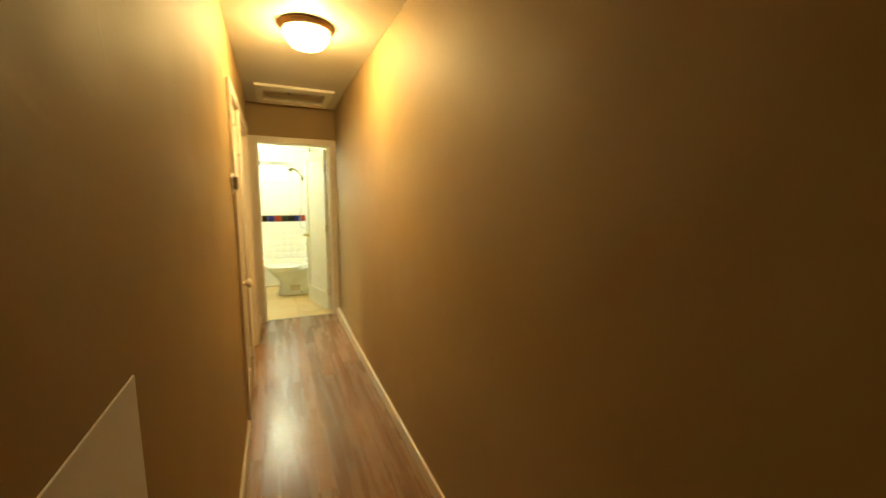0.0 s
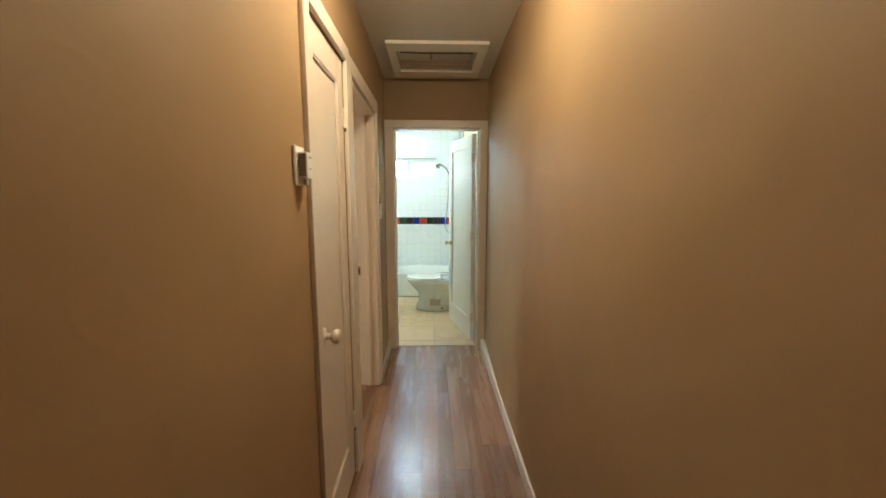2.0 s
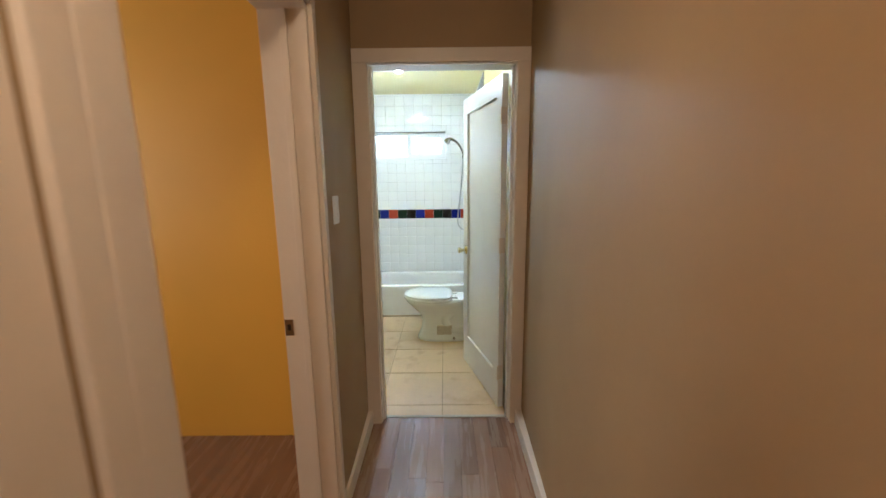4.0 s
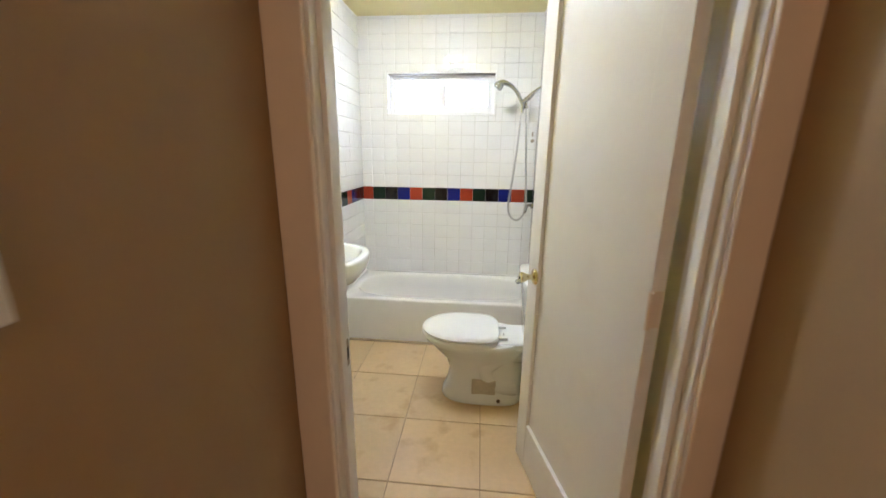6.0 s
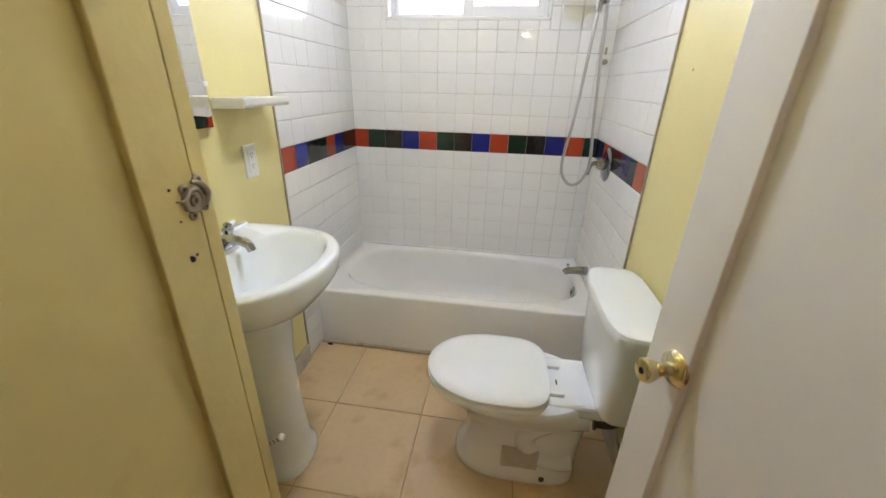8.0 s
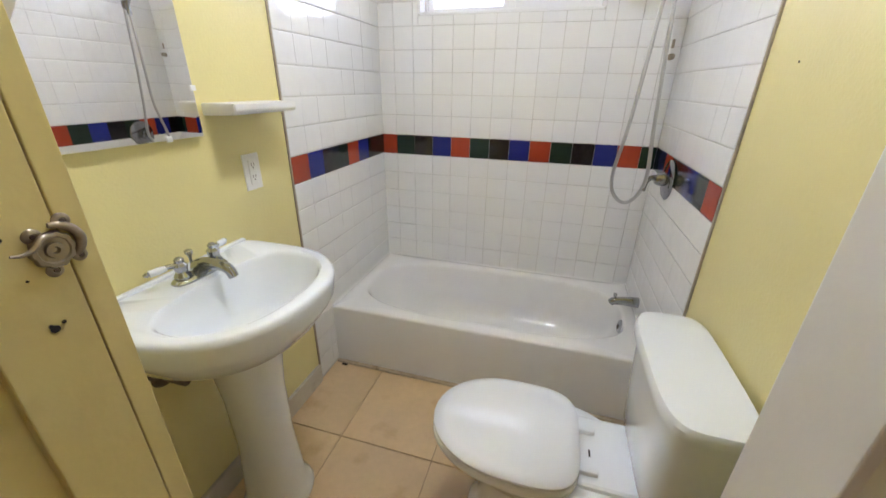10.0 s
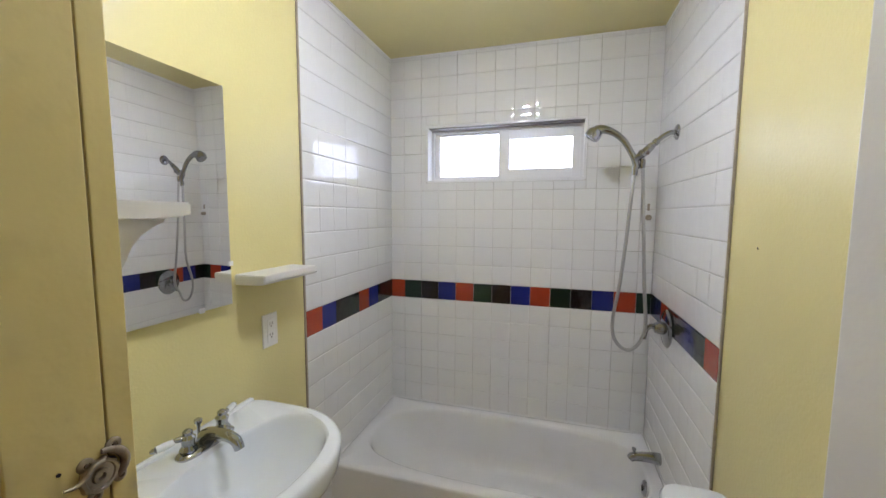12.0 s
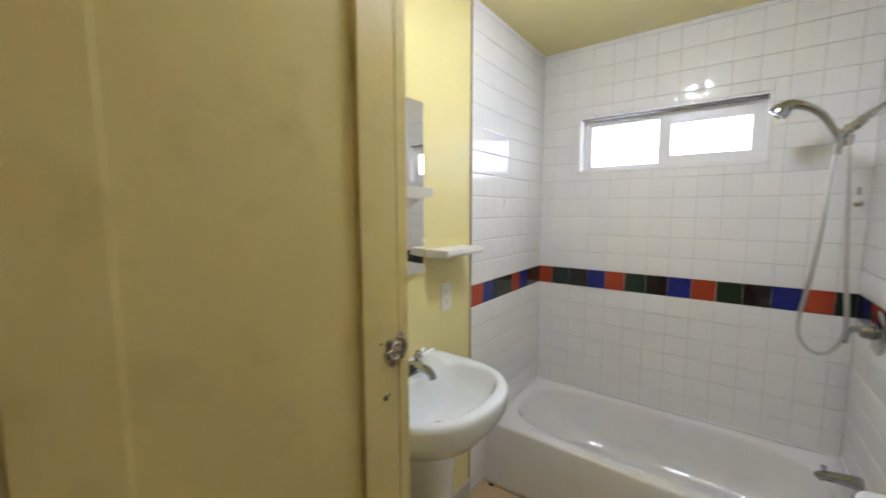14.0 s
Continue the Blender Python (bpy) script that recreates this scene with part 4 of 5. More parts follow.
sh = thing("shower", (BX1, 7.700, 1.85), "chrome hand shower on a wall arm with looping metal hose", "shower")
bm = bmesh.new()
lathe(bm, [(0.0, 0), (0.032, 0.0), (0.033, 0.004), (0.026, 0.010), (0.012, 0.013), (0.0, 0.013)], Matrix.Translation((BX1 - 0.007, 7.700, 1.853)) @ RXM, 28, cap=False)
part("flange", bm, M_CHROME, sh)
bm = bmesh.new()
tube(bm, [(BX1 - 0.010, 7.700, 1.853), (BX1 - 0.040, 7.700, 1.851), (BX1 - 0.078, 7.700, 1.826), (1.352, 7.702, 1.785)], 0.0105, 14)
part("wall_arm", bm, M_CHROME, sh)
bm = bmesh.new()
tube(bm, [(1.372, 7.701, 1.806), (1.350, 7.702, 1.782), (1.318, 7.703, 1.756), (1.300, 7.703, 1.742)], [0.014, 0.018, 0.015, 0.020], 16)
part("swivel_bracket", bm, M_CHROME, sh)
along = (Vector((1.312, 7.703, 1.750)) - Vector((1.398, 7.700, 1.829))).normalized().to_track_quat("Z", "Y").to_matrix().to_4x4()
for p, rr, hh in (((1.390, 7.700, 1.822), 0.0155, 0.018), ((1.366, 7.701, 1.799), 0.0180, 0.012), ((1.338, 7.702, 1.774), 0.0200, 0.016)):
    bm = bmesh.new()
    lathe(bm, [(0.0, 0), (rr * 0.9, 0), (rr, 0.002), (rr, hh - 0.002), (rr * 0.9, hh), (0.0, hh)], Matrix.Translation(p) @ along, 10, cap=False)
    part("arm_nut", bm, M_CHROME, sh)
bm = bmesh.new()
lathe(bm, [(0.0, -0.004), (0.005, -0.003), (0.006, 0.006), (0.004, 0.013), (0.0, 0.014)], Matrix.Translation((1.352, 7.688, 1.765)), 12, cap=False)
part("set_knob", bm, M_RUST, sh, "small dark set screw knob")
bm = bmesh.new()
tube(bm, [(1.312, 7.702, 1.700), (1.306, 7.702, 1.735), (1.288, 7.703, 1.775), (1.255, 7.705, 1.830), (1.210, 7.707, 1.868), (1.165, 7.710, 1.884), (1.140, 7.710, 1.878)],
     [0.011, 0.014, 0.013, 0.0135, 0.015, 0.020, 0.024], 16)
hnd = part("hand_piece", bm, M_CHROME, sh)
bm = bmesh.new()
lathe(bm, [(0.0, -0.020), (0.016, -0.018), (0.028, -0.009), (0.034, 0.004), (0.035, 0.014), (0.0335, 0.018), (0.0345, 0.022), (0.033, 0.030), (0.026, 0.034), (0.024, 0.031), (0.0, 0.031)],
      Matrix.Translation((1.138, 7.710, 1.872)) @ Matrix.Rotation(radians(-143), 4, "Y"), 28, cap=False)
part("spray_head", bm, M_CHROME, hnd)
bm = bmesh.new()
tube(bm, [(1.306, 7.701, 1.700), (1.297, 7.695, 1.60), (1.282, 7.680, 1.40), (1.262, 7.665, 1.20), (1.244, 7.695, 1.03), (1.250, 7.69, 0.945), (1.285, 7.687, 0.897),
          (1.325, 7.685, 0.893), (1.362, 7.69, 0.935), (1.372, 7.660, 1.02), (1.362, 7.675, 1.20), (1.350, 7.690, 1.45), (1.340, 7.698, 1.65), (1.334, 7.702, 1.735)], 0.0078, 12, 8)
part("hose", bm, M_HOSE, sh, "grey ribbed metal hose")
for p in ((1.306, 7.701, 1.695), (1.335, 7.702, 1.725)):
    bm = bmesh.new()
    lathe(bm, [(0.0, -0.02), (0.011, -0.02), (0.0125, 0.0), (0.011, 0.02), (0.0, 0.02)], Matrix.Translation(p), 16, cap=False)
    part("hose_nut", bm, M_CHROME, sh)
hk = thing("wall_hook", (1.43, BY1, 1.50), "small tarnished hook on the tiled corner", "hook")
bm = bmesh.new()
lathe(bm, [(0.0, 0), (0.014, 0), (0.014, 0.006), (0.006, 0.010), (0.007, 0.022), (0.013, 0.026), (0.0, 0.032)], Matrix.Translation((1.43, BY1 - 0.007, 1.490)) @ Matrix.Rotation(radians(90), 4, "X"), 16, cap=False)
part("peg", bm, M_STEEL, hk)
part("plate", boxes(((1.424, BY1 - 0.011, 1.525), (1.436, BY1 - 0.006, 1.560)), bevel=0.002), M_STEEL, hk)

# ---- toilet ----
TC = 6.765
tl = thing("toilet", (1.1, TC, 0), "white two-piece toilet with closed oval lid beside the tub", "toilet")
def eg(z, x0, x1, w, p=2.0, q=3.0):
    m_ = x0 + (x1 - x0) * 0.5
    return oval(m_, TC, z, m_ - x0, x1 - m_, w, p, q, 56)
bm = bmesh.new()
loft(bm, [eg(0.0, 0.840, 1.300, 0.138, 2.7, 3.6), eg(0.012, 0.836, 1.303, 0.141, 2.7, 3.6), eg(0.03, 0.842, 1.300, 0.137, 2.7, 3.6), eg(0.09, 0.868, 1.300, 0.120, 2.5, 3.6),
          eg(0.16, 0.880, 1.305, 0.108, 2.3, 3.4), eg(0.22, 0.862, 1.320, 0.108, 2.2, 3.2), eg(0.28, 0.805, 1.330, 0.140, 2.1, 2.8),
          eg(0.33, 0.758, 1.320, 0.166, 2.1, 2.6), eg(0.352, 0.735, 1.300, 0.178, 2.1, 2.6), eg(0.368, 0.732, 1.295, 0.180, 2.1, 2.6), eg(0.376, 0.738, 1.290, 0.175, 2.1, 2.6)])
part("bowl", bm, M_CER, tl)
part("deck", boxes(((1.150, TC - 0.125, 0.335), (1.455, TC + 0.125, 0.388)), bevel=0.012), M_CER, tl)
for s in (-1, 1):
    bm = bmesh.new()
    y = TC + s * 0.082
    tube(bm, [(1.30, y, 0.30), (1.20, y, 0.285), (1.115, y, 0.235), (1.095, y, 0.18), (1.13, y, 0.11), (1.20, y, 0.085), (1.27, y, 0.09)], [0.04, 0.046, 0.048, 0.046, 0.046, 0.046, 0.04], 14)
    part("trapway", bm, M_CER, tl)
    bm = bmesh.new()
    lathe(bm, [(0.0, 0), (0.012, 0), (0.010, 0.008), (0.005, 0.010), (0.004, 0.022), (0.0, 0.023)], Matrix.Translation((1.168, TC + s * 0.131, 0.028)) @ Matrix.Rotation(radians(-s * 35), 4, "X"), 14, cap=False)
    part("floor_bolt", bm, M_RUST, tl, "rusty floor bolt")
# Dull grey block let into the near side of the bowl.
part("mortar_patch", boxes(((1.015, TC - 0.1275, 0.030), (1.150, TC - 0.10, 0.145)), bevel=0.006), M_PATCH, tl, "grey patch on the side")
def lid_ring(z, k, x1=1.158):
    return oval(0.955, TC - 0.005, z, 0.237 * k, (x1 - 0.955) * k, 0.186 * k, 2.05, 4.0, 56)
bm = bmesh.new()
loft(bm, [lid_ring(0.3765, 0.96), lid_ring(0.380, 0.995), lid_ring(0.386, 1.005), lid_ring(0.396, 1.0), lid_ring(0.402, 0.97)])
part("seat", bm, M_SEAT, tl)
bm = bmesh.new()
loft(bm, [lid_ring(0.407, 0.975), lid_ring(0.410, 0.995), lid_ring(0.418, 0.995), lid_ring(0.425, 0.96), lid_ring(0.429, 0.85), lid_ring(0.431, 0.5)])
part("lid", bm, M_SEAT, tl)
for y in (TC - 0.085, TC + 0.055):
    part("hinge", boxes(((1.150, y - 0.008, 0.388), (1.205, y + 0.008, 0.404)), bevel=0.003), M_SEAT, tl)
part("label_mark", boxes(((1.185, TC - 0.03, 0.3882), (1.190, TC - 0.005, 0.3886))), M_DARK, tl, "small dark printed mark")
bm = bmesh.new()
TKY = 6.778
def tk(z, x0, w, p=4.5):
    return oval((x0 + 1.458) / 2, TKY, z, (1.458 - x0) / 2, (1.458 - x0) / 2, w, p, 6, 56)
loft(bm, [tk(0.388, 1.300, 0.196), tk(0.40, 1.296, 0.202), tk(0.55, 1.288, 0.212), tk(0.70, 1.282, 0.222)])
part("tank", bm, M_CER, tl)
bm = bmesh.new()
loft(bm, [tk(0.700, 1.276, 0.226, 4), tk(0.704, 1.268, 0.232, 4), tk(0.728, 1.266, 0.234, 4), tk(0.738, 1.272, 0.228, 4), tk(0.742, 1.290, 0.21, 4), tk(0.743, 1.33, 0.15, 4)])
part("tank_lid", bm, M_CER, tl)
sv = thing("water_valve", (1.40, 6.83, 0.13), "old metal stop valve with a thin supply pipe behind the toilet", "stop valve")
bm = bmesh.new()
tube(bm, [(BX1, 6.83, 0.13), (1.43, 6.83, 0.13), (1.395, 6.835, 0.16), (1.385, 6.85, 0.25), (1.385, 6.86, 0.388)], 0.006, 10)
part("supply_pipe", bm, M_CHROME, sv)
bm = bmesh.new()
tube(bm, [(1.455, 6.83, 0.13), (1.42, 6.83, 0.13), (1.385, 6.825, 0.13)], [0.012, 0.016, 0.012], 12)
part("valve_body", bm, M_RUST, sv)
bm = bmesh.new()
lathe(bm, [(0.0, 0), (0.020, 0.002), (0.022, 0.008), (0.0, 0.010)], Matrix.Translation((1.384, 6.825, 0.13)) @ RXM, 14, cap=False)
part("hand_wheel", bm, M_RUST, sv)
ds = thing("door_stop", (0.40, KY, 0.556), "small spring door stop with a white tip on the cabinet side", "door stop")
bm = bmesh.new()
pts = []
for k in range(60):
    u = k / 59
    a_ = u * 2 * math.pi * 9
    pts.append((0.398 + 0.045 * u + 0.005 * math.cos(a_) * 0.8, KY + 0.002 + 0.060 * u, 0.558 - 0.008 * u + 0.006 * math.sin(a_)))
tube(bm, pts, 0.0013, 6, 3)
part("spring", bm, M_CHROME, ds, "thin coiled metal spring")
bm = bmesh.new()
lathe(bm, [(0.0, -0.006), (0.007, -0.006), (0.009, 0.0), (0.008, 0.008), (0.0, 0.010)], Matrix.Translation((0.446, KY + 0.066, 0.550)) @ Matrix.Rotation(radians(-60), 4, "X"), 14, cap=False)
part("tip", bm, M_WHITE, ds, "white rubber tip")
db = lone("debris", boxes(((0.045, 7.262, 0.0005), (0.075, 7.274, 0.009)), bevel=0.003), M_DARK, "small dark scrap lying on the floor by the tub", "debris")
nh = thing("wall_mark", (BX1, 6.99, 1.417), "small old nail hole in the yellow wall", "nail hole")
bm = bmesh.new()
lathe(bm, [(0.0, 0), (0.003, 0), (0.003, 0.0008), (0.0, 0.001)], Matrix.Translation((BX1 - 0.0001, 6.99, 1.417)) @ RXM, 10, cap=False)
part("hole", bm, M_DARK, nh)

# ---- sink ----
SY = 6.582
sk = thing("pedestal_sink", (0.2, SY, 0), "white ceramic pedestal sink with a chrome two-handle tap", "sink")
def basin(z, x1, w, x0=0.004, p=9.0, q=2.35):
    m_ = x0 + (x1 - x0) * 0.36
    return oval(m_, SY, z, m_ - x0, x1 - m_, w, p, q, 72)
bm = bmesh.new()
SR = 0.872
rings = [basin(SR - 0.215, 0.24, 0.10, 0.05, 4), basin(SR - 0.175, 0.32, 0.17, 0.02, 5), basin(SR - 0.125, 0.405, 0.235, 0.006, 6), basin(SR - 0.078, 0.438, 0.262, 0.004, 7),
         basin(SR - 0.060, 0.447, 0.271), basin(SR - 0.018, 0.451, 0.275), basin(SR - 0.008, 0.450, 0.274), basin(SR - 0.001, 0.445, 0.269), basin(SR + 0.001, 0.438, 0.262), basin(SR + 0.0015, 0.420, 0.244)]
def bowl_in(z, k, dx=0.0):
    return oval(0.245 + dx, SY, z, 0.108 * k, 0.160 * k, 0.222 * k, 3.0, 2.3, 72)
rings += [bowl_in(SR + 0.001, 1.03), bowl_in(SR - 0.003, 1.0), bowl_in(SR - 0.012, 0.975), bowl_in(SR - 0.04, 0.93), bowl_in(SR - 0.08, 0.84), bowl_in(SR - 0.115, 0.68),
          bowl_in(SR - 0.132, 0.42, -0.01), bowl_in(SR - 0.136, 0.1, -0.02)]
loft(bm, rings)
part("basin", bm, M_CER, sk)
part("back_ledge", boxes(((0.004, SY - 0.255, SR - 0.02), (0.024, SY + 0.255, SR + 0.010)), bevel=0.006), M_CER, sk)
bm = bmesh.new()
lathe(bm, [(0.0, 0), (0.008, 0.0), (0.008, 0.003), (0.0, 0.003)], Matrix.Translation((0.125, SY, SR - 0.045)) @ Matrix.Rotation(radians(75), 4, "Y"), 16, cap=False)
part("overflow_hole", bm, M_DARK, sk, "small dark overflow hole")
bm = bmesh.new()
def ped(z, a, w):
    return oval(0.185, SY + 0.01, z, a, a, w, 2.6, 2.4, 40)
loft(bm, [ped(0.0, 0.105, 0.118), ped(0.02, 0.108, 0.120), ped(0.045, 0.100, 0.112), ped(0.09, 0.086, 0.092), ped(0.3, 0.076, 0.080), ped(0.5, 0.078, 0.084), ped(0.62, 0.088, 0.096), ped(0.69, 0.100, 0.112)])
part("pedestal", bm, M_CER, sk)
bm = bmesh.new()
lathe(bm, [(0.0, 0), (0.022, 0), (0.022, 0.003), (0.013, 0.004), (0.0, 0.001)], Matrix.Translation((0.235, SY, SR - 0.137)), 24, cap=False)
part("drain", bm, M_ALU, sk, "dull metal drain ring")

FX, FY = 0.084, SY + 0.018
fa = thing("tap", (FX, FY, SR), "chrome two-handle tap with white porcelain lever tips", "tap")
bm = bmesh.new()
loft(bm, [oval(FX, FY, z, a, a, b, 3, n=32) for z, a, b in ((SR, 0.028, 0.082), (SR + 0.006, 0.029, 0.083), (SR + 0.012, 0.025, 0.078), (SR + 0.014, 0.018, 0.07))])
part("base_plate", bm, M_CHROME, fa)
bm = bmesh.new()
tube(bm, [(FX - 0.005, FY, SR + 0.010), (FX + 0.002, FY, SR + 0.026), (FX + 0.03, FY, SR + 0.036), (FX + 0.075, FY, SR + 0.037), (FX + 0.102, FY, SR + 0.028), (FX + 0.112, FY, SR + 0.008)],
     [0.022, 0.020, 0.017, 0.015, 0.014, 0.013], 18)
part("spout", bm, M_CHROME, fa)
for s in (-1, 1):
    y = FY + s * 0.052
    bm = bmesh.new()
    lathe(bm, [(0.0, 0.010), (0.019, 0.012), (0.021, 0.020), (0.014, 0.032), (0.016, 0.042), (0.018, 0.050), (0.011, 0.058), (0.012, 0.066), (0.006, 0.072), (0.0, 0.073)],
          Matrix.Translation((FX, y, SR)), 22, cap=False)
    h = part("handle", bm, M_CHROME, fa)
    bm = bmesh.new()
    tube(bm, [(FX - 0.003, y + s * 0.006, SR + 0.052), (FX - 0.012, y + s * 0.030, SR + 0.054)], [0.008, 0.006], 12)
    part("lever_stem", bm, M_CHROME, h)
    bm = bmesh.new()
    tube(bm, [(FX - 0.012, y + s * 0.028, SR + 0.052), (FX - 0.017, y + s * 0.045, SR + 0.051), (FX - 0.024, y + s * 0.064, SR + 0.050)], [0.007, 0.010, 0.009], 12)
    tip = part("porcelain_tip", bm, M_CER, h, "white porcelain lever tip")
    bm = bmesh.new()
    tube(bm, [(FX - 0.024, y + s * 0.064, SR + 0.050), (FX - 0.026, y + s * 0.069, SR + 0.050), (FX - 0.028, y + s * 0.076, SR + 0.049)], [0.005, 0.007, 0.003], 10)
    part("end_cap", bm, M_CHROME, h, "small chrome lever end")
bm = bmesh.new()
lathe(bm, [(0.0, 0), (0.004, 0.0), (0.004, 0.030), (0.006, 0.040), (0.010, 0.046), (0.0105, 0.054), (0.007, 0.057), (0.0, 0.058)], Matrix.Translation((FX - 0.026, FY, SR + 0.012)), 14, cap=False)
part("lift_rod", bm, M_CHROME, fa)
dp = thing("drain_pipe", (0.05, SY - 0.12, 0.6), "rusty drain and supply pipes in the wall under the sink", "pipe")
bm = bmesh.new()
tube(bm, [(0.0, SY - 0.10, 0.60), (0.03, SY - 0.10, 0.595), (0.07, SY - 0.095, 0.585)], [0.018, 0.020, 0.016], 12)
part("elbow", bm, M_RUST, dp)
bm = bmesh.new()
tube(bm, [(0.0, SY - 0.15, 0.64), (0.03, SY - 0.15, 0.63), (0.05, SY - 0.13, 0.66), (0.07, SY - 0.09, 0.71)], 0.007, 10)
part("supply_pipe", bm, M_RUST, dp)
bm = bmesh.new()
lathe(bm, [(0.0, 0), (0.035, 0), (0.030, 0.008), (0.0, 0.010)], Matrix.Translation((0.001, SY - 0.11, 0.60)) @ RYX, 18, cap=False)
part("wall_flange", bm, M_RUST, dp)

# ---- wall tiles ----
TP, TG = 0.1085, 0.0019
tile_cache = {}
def tile_mesh(w, h, material, butt=False):
    """A glazed tile in the x-z plane, face at y -0.006, soft chamfer."""
    key = (round(w, 4), round(h, 4), material.name, butt)
    if key not in tile_cache:
        bm = bmesh.new()
        c, d = 0.0012, 0.0010
        cx = 0.0 if butt else c
        a = [bm.verts.new((x, 0, z)) for x, z in ((0, 0), (w, 0), (w, h), (0, h))]
        b = [bm.verts.new((x, -0.0044, z)) for x, z in ((0, 0), (w, 0), (w, h), (0, h))]
        e = [bm.verts.new((x, -0.0044 - d, z)) for x, z in ((cx, c), (w - cx, c), (w - cx, h - c), (cx, h - c))]
        g = min(0.0055, w * 0.3, h * 0.3)
        gx = 0.0 if butt else g
        f = [bm.verts.new((x, -0.0044 - d - 0.0003, z)) for x, z in ((gx, g), (w - gx, g), (w - gx, h - g), (gx, h - g))]
        bm.faces.new(f)
        for p, q in ((a, b), (b, e), (e, f)):
            for i in range(4):
                bm.faces.new((p[i], p[(i + 1) % 4], q[(i + 1) % 4], q[i]))
        bmesh.ops.recalc_face_normals(bm, faces=bm.faces[:])
        me = bpy.data.meshes.new("tile")
        bm.to_mesh(me)
        bm.free()
        me.polygons.foreach_set("use_smooth", [True] * len(me.polygons))
        me.set_sharp_from_angle(angle=radians(50))
        me.materials.append(material)
        tile_cache[key] = me
    return tile_cache[key]

Z_BAND = 0.988
rows = []
z = Z_BAND
while z > 0.01:
    z -= TP
rows = [z + TP * i for i in range(26)]
rnd = random.Random(4)
def lay(parent, place, cols, colour_of, holes=(), z_min=0.0, z_of=None, gap=TG):
    """Tiles over columns (u0, u1) and all rows; place(u, z) gives the pose of a tile's lower corner."""
    for ci, (u0, u1) in enumerate(cols):
        for zr in rows:
            z0, z1 = max(zr, z_of(u0) if z_of else z_min), min(zr + TP, BC)
            if z1 - z0 < 0.012:
                continue
            band = abs(zr - Z_BAND) < 0.001
            pieces = [(u0, u1, z0, z1)]
            for hx0, hx1, hz0, hz1 in holes:
                out = []
                for a0, a1, b0, b1 in pieces:
                    if a1 <= hx0 or a0 >= hx1 or b1 <= hz0 or b0 >= hz1:
                        out.append((a0, a1, b0, b1))
                        continue
                    if a0 < hx0:
                        out.append((a0, hx0, b0, b1))
                    if a1 > hx1:
                        out.append((hx1, a1, b0, b1))
                    m0, m1 = max(a0, hx0), min(a1, hx1)
                    if b0 < hz0:
                        out.append((m0, m1, b0, hz0))
                    if b1 > hz1:
                        out.append((m0, m1, hz1, b1))
                pieces = out
            for a0, a1, b0, b1 in pieces:
                if a1 - a0 < 0.010 or b1 - b0 < 0.010:
                    continue
                me = tile_mesh(a1 - a0 - gap, b1 - b0 - TG, colour_of(ci) if band else M_TILE, gap < TG)
                ob = new("tile", me)
                ob.parent = parent
                ob.matrix_basis = place(a0 + gap / 2, b0 + TG / 2) @ pose(0, 0, 0, rnd.uniform(-0.25, 0.25), 0, rnd.uniform(-0.25, 0.25))

C4 = [M_RED, M_GREEN, M_BLACK, M_BLUE]
cols_n = [(0.007, 0.0935)] + [(0.0935 + TP * i, 0.0935 + TP * (i + 1)) for i in range(12)] + [(0.0935 + TP * 12, BX1 - 0.007)]
lay(wall_bath_n, lambda u, z: pose(u, BY1, z), cols_n, lambda i: C4[i % 4], holes=[(WX0 - 0.009, WX1 + 0.009, WZ0 - 0.007, WZ1 + 0.013)], z_min=RIM - 0.05)
def side_cols():
    out, y = [], TY
    while y < BY1 - 0.008:
        out.append((y, min(y + TP, BY1 - 0.001)))
        y += TP
    return out
SC = side_cols()
WC = [M_RED, M_BLUE, M_BLACK, M_GREEN, M_RED, M_BLUE, M_BLACK, M_GREEN]
EC = [M_RED, M_GREEN, M_BLUE, M_BLACK, M_GREEN, M_RED, M_BLUE, M_BLACK]
low = lambda u: 0.0 if u < 7.29 else RIM - 0.05
lay(wall_bath_w, lambda u, z: Matrix.Translation((BX0 + 0.001, u, z)) @ Matrix.Rotation(radians(90), 4, "Z"), SC, lambda i: WC[i % 8], z_of=low, gap=0.0005)
SE = [(BY1 - b, BY1 - a) for a, b in [(s0 - TY - 0.008, s1 - TY - 0.008) for s0, s1 in SC]]
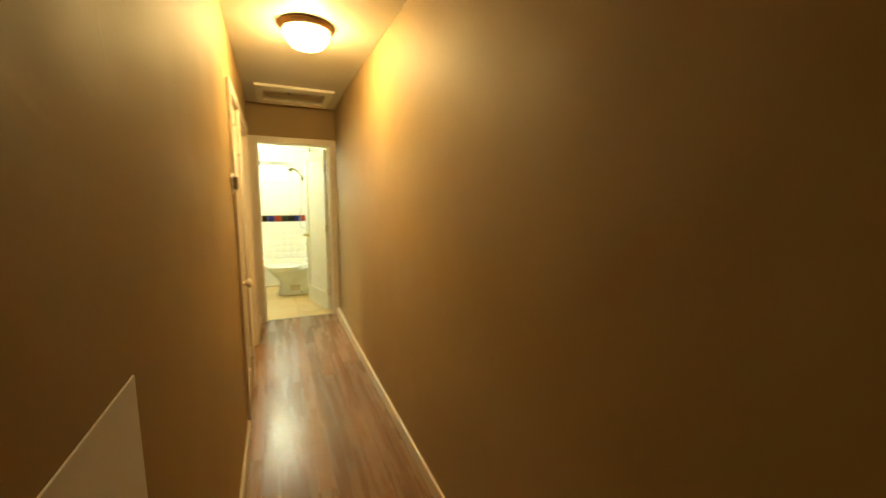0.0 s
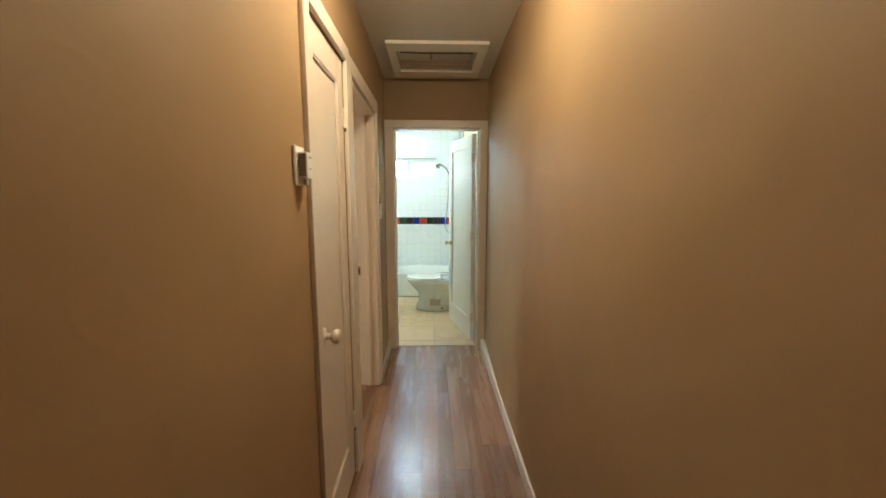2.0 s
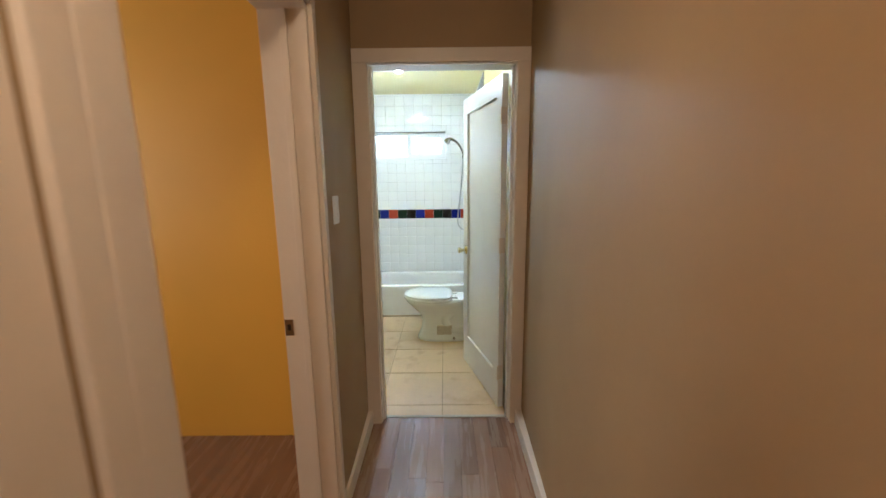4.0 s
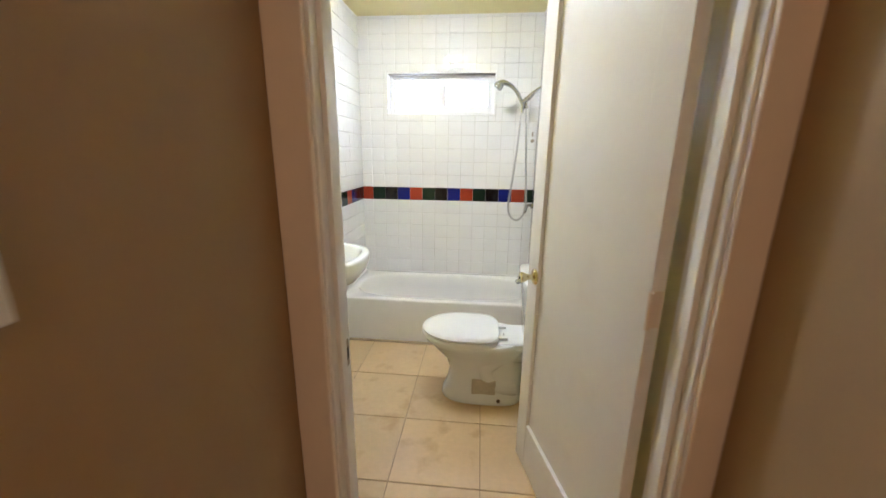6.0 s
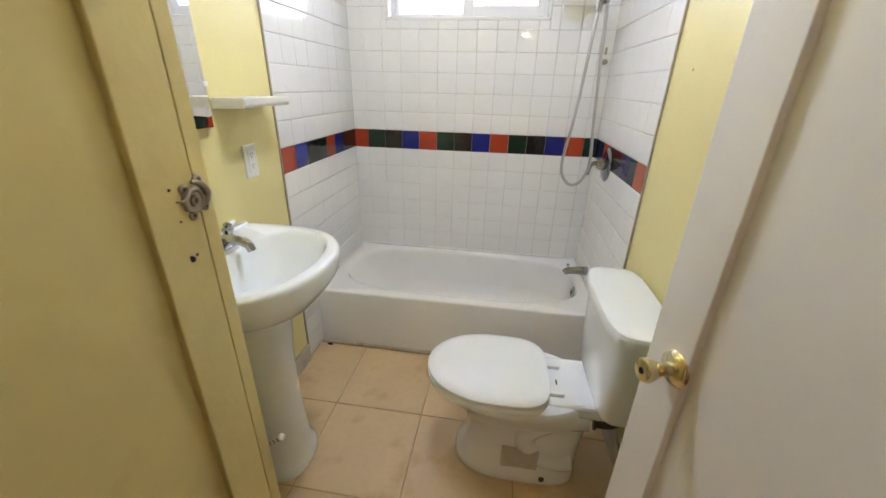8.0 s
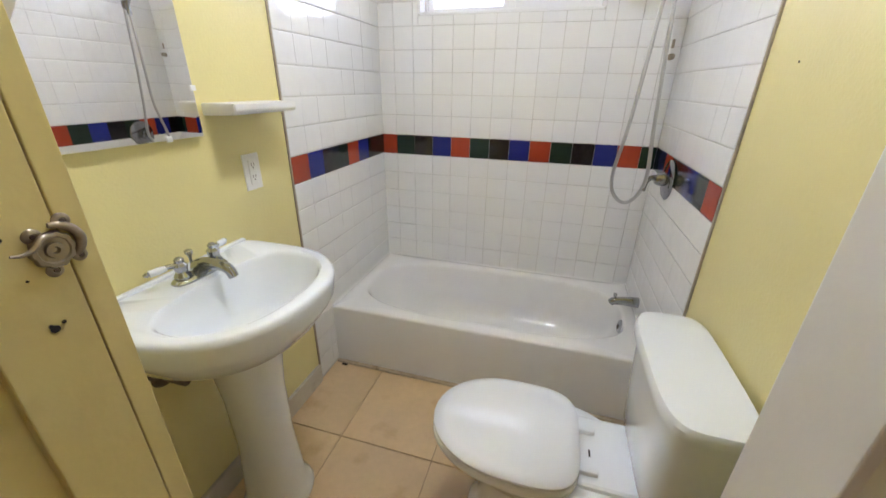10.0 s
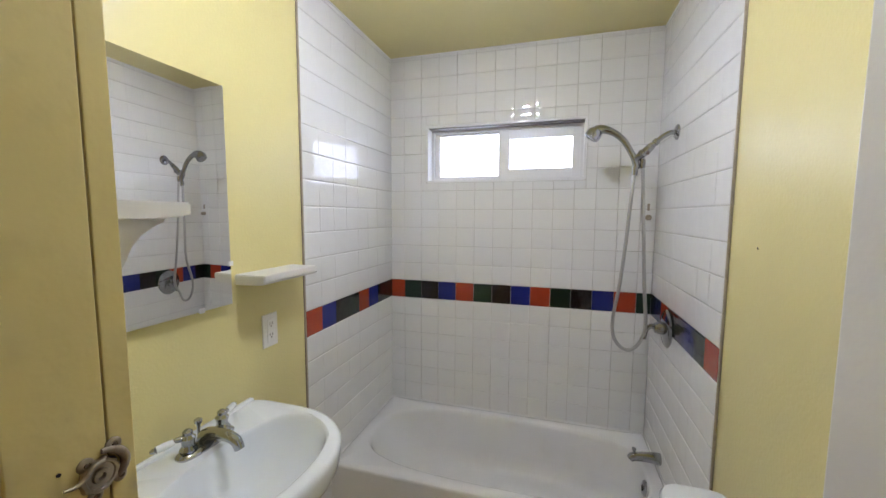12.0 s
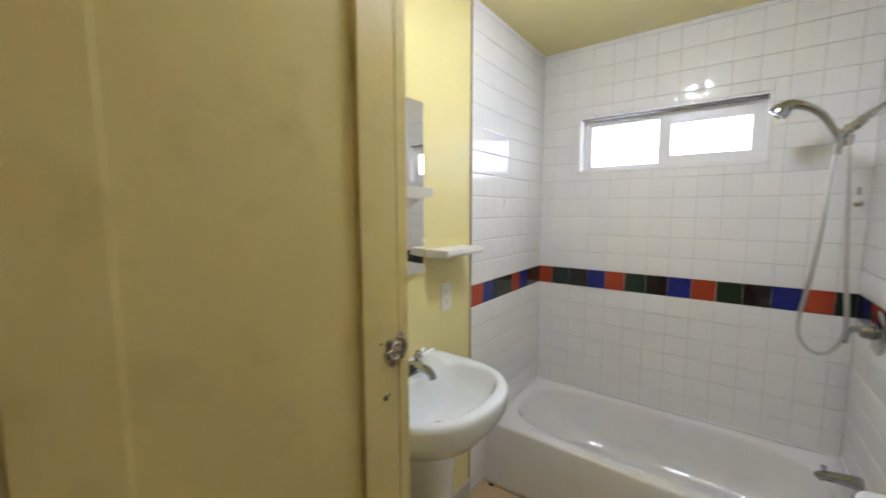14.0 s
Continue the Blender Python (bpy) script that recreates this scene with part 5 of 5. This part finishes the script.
def place_e(u, z):
    # here u counts from the far corner towards the door
    return Matrix.Translation((BX1 - 0.001, BY1 - (u - TY) - 0.001, z)) @ Matrix.Rotation(radians(-90), 4, "Z")
SE = [(TY, TY + 0.0935 - 0.008)] + [(TY + 0.0855 + TP * i, TY + 0.0855 + TP * (i + 1)) for i in range(7)]
lay(wall_bath_e, place_e, SE, lambda i: EC[7 - i], z_of=lambda u: 0.0 if u > TY + 0.70 else RIM - 0.05, gap=0.0005)

# ---- floor tiles ----
xs = [0.0, 0.268, 0.667, 1.067, 1.472]
ys = [5.538, 5.648, 6.066, 6.472, 6.871, 7.300]
ft = {}
for i in range(len(xs) - 1):
    for j in range(len(ys) - 1):
        w, h = xs[i + 1] - xs[i] - 0.0036, ys[j + 1] - ys[j] - 0.0036
        bm = bmesh.new()
        box(bm, (0, 0, -0.006), (w, h, 0.0), 0.0015, 1)
        bmesh.ops.recalc_face_normals(bm, faces=bm.faces[:])
        me = bpy.data.meshes.new("floor_tile")
        bm.to_mesh(me)
        bm.free()
        me.materials.append(M_FTILE)
        ob = new("floor_tile", me)
        ob.parent = floor_bath
        ob.matrix_basis = pose(xs[i] + 0.0018, ys[j] + 0.0018, 0)

# ---- laminate strips ----
rnd = random.Random(11)
strip_w = (HX1 - HX0) / 10
plank_cache = {}
for i in range(10):
    y = Y0 - rnd.uniform(0.0, 0.7)
    while y < 5.515:
        ln = rnd.choice((1.2, 1.8, 2.4))
        y1 = min(y + ln, 5.515)
        a = max(y, Y0)
        if y1 - a > 0.02:
            key = round(y1 - a, 3)
            if key not in plank_cache:
                bm = bmesh.new()
                box(bm, (0, 0, -0.008), (strip_w - 0.0006, y1 - a - 0.0006, 0), 0.0005, 1)
                bmesh.ops.recalc_face_normals(bm, faces=bm.faces[:])
                me = bpy.data.meshes.new("plank")
                bm.to_mesh(me)
                bm.free()
                me.materials.append(M_WOOD)
                plank_cache[key] = me
            ob = new("plank", plank_cache[key])
            ob.parent = floor_hall
            ob.matrix_basis = pose(HX0 + i * strip_w, a, 0)
        y += ln
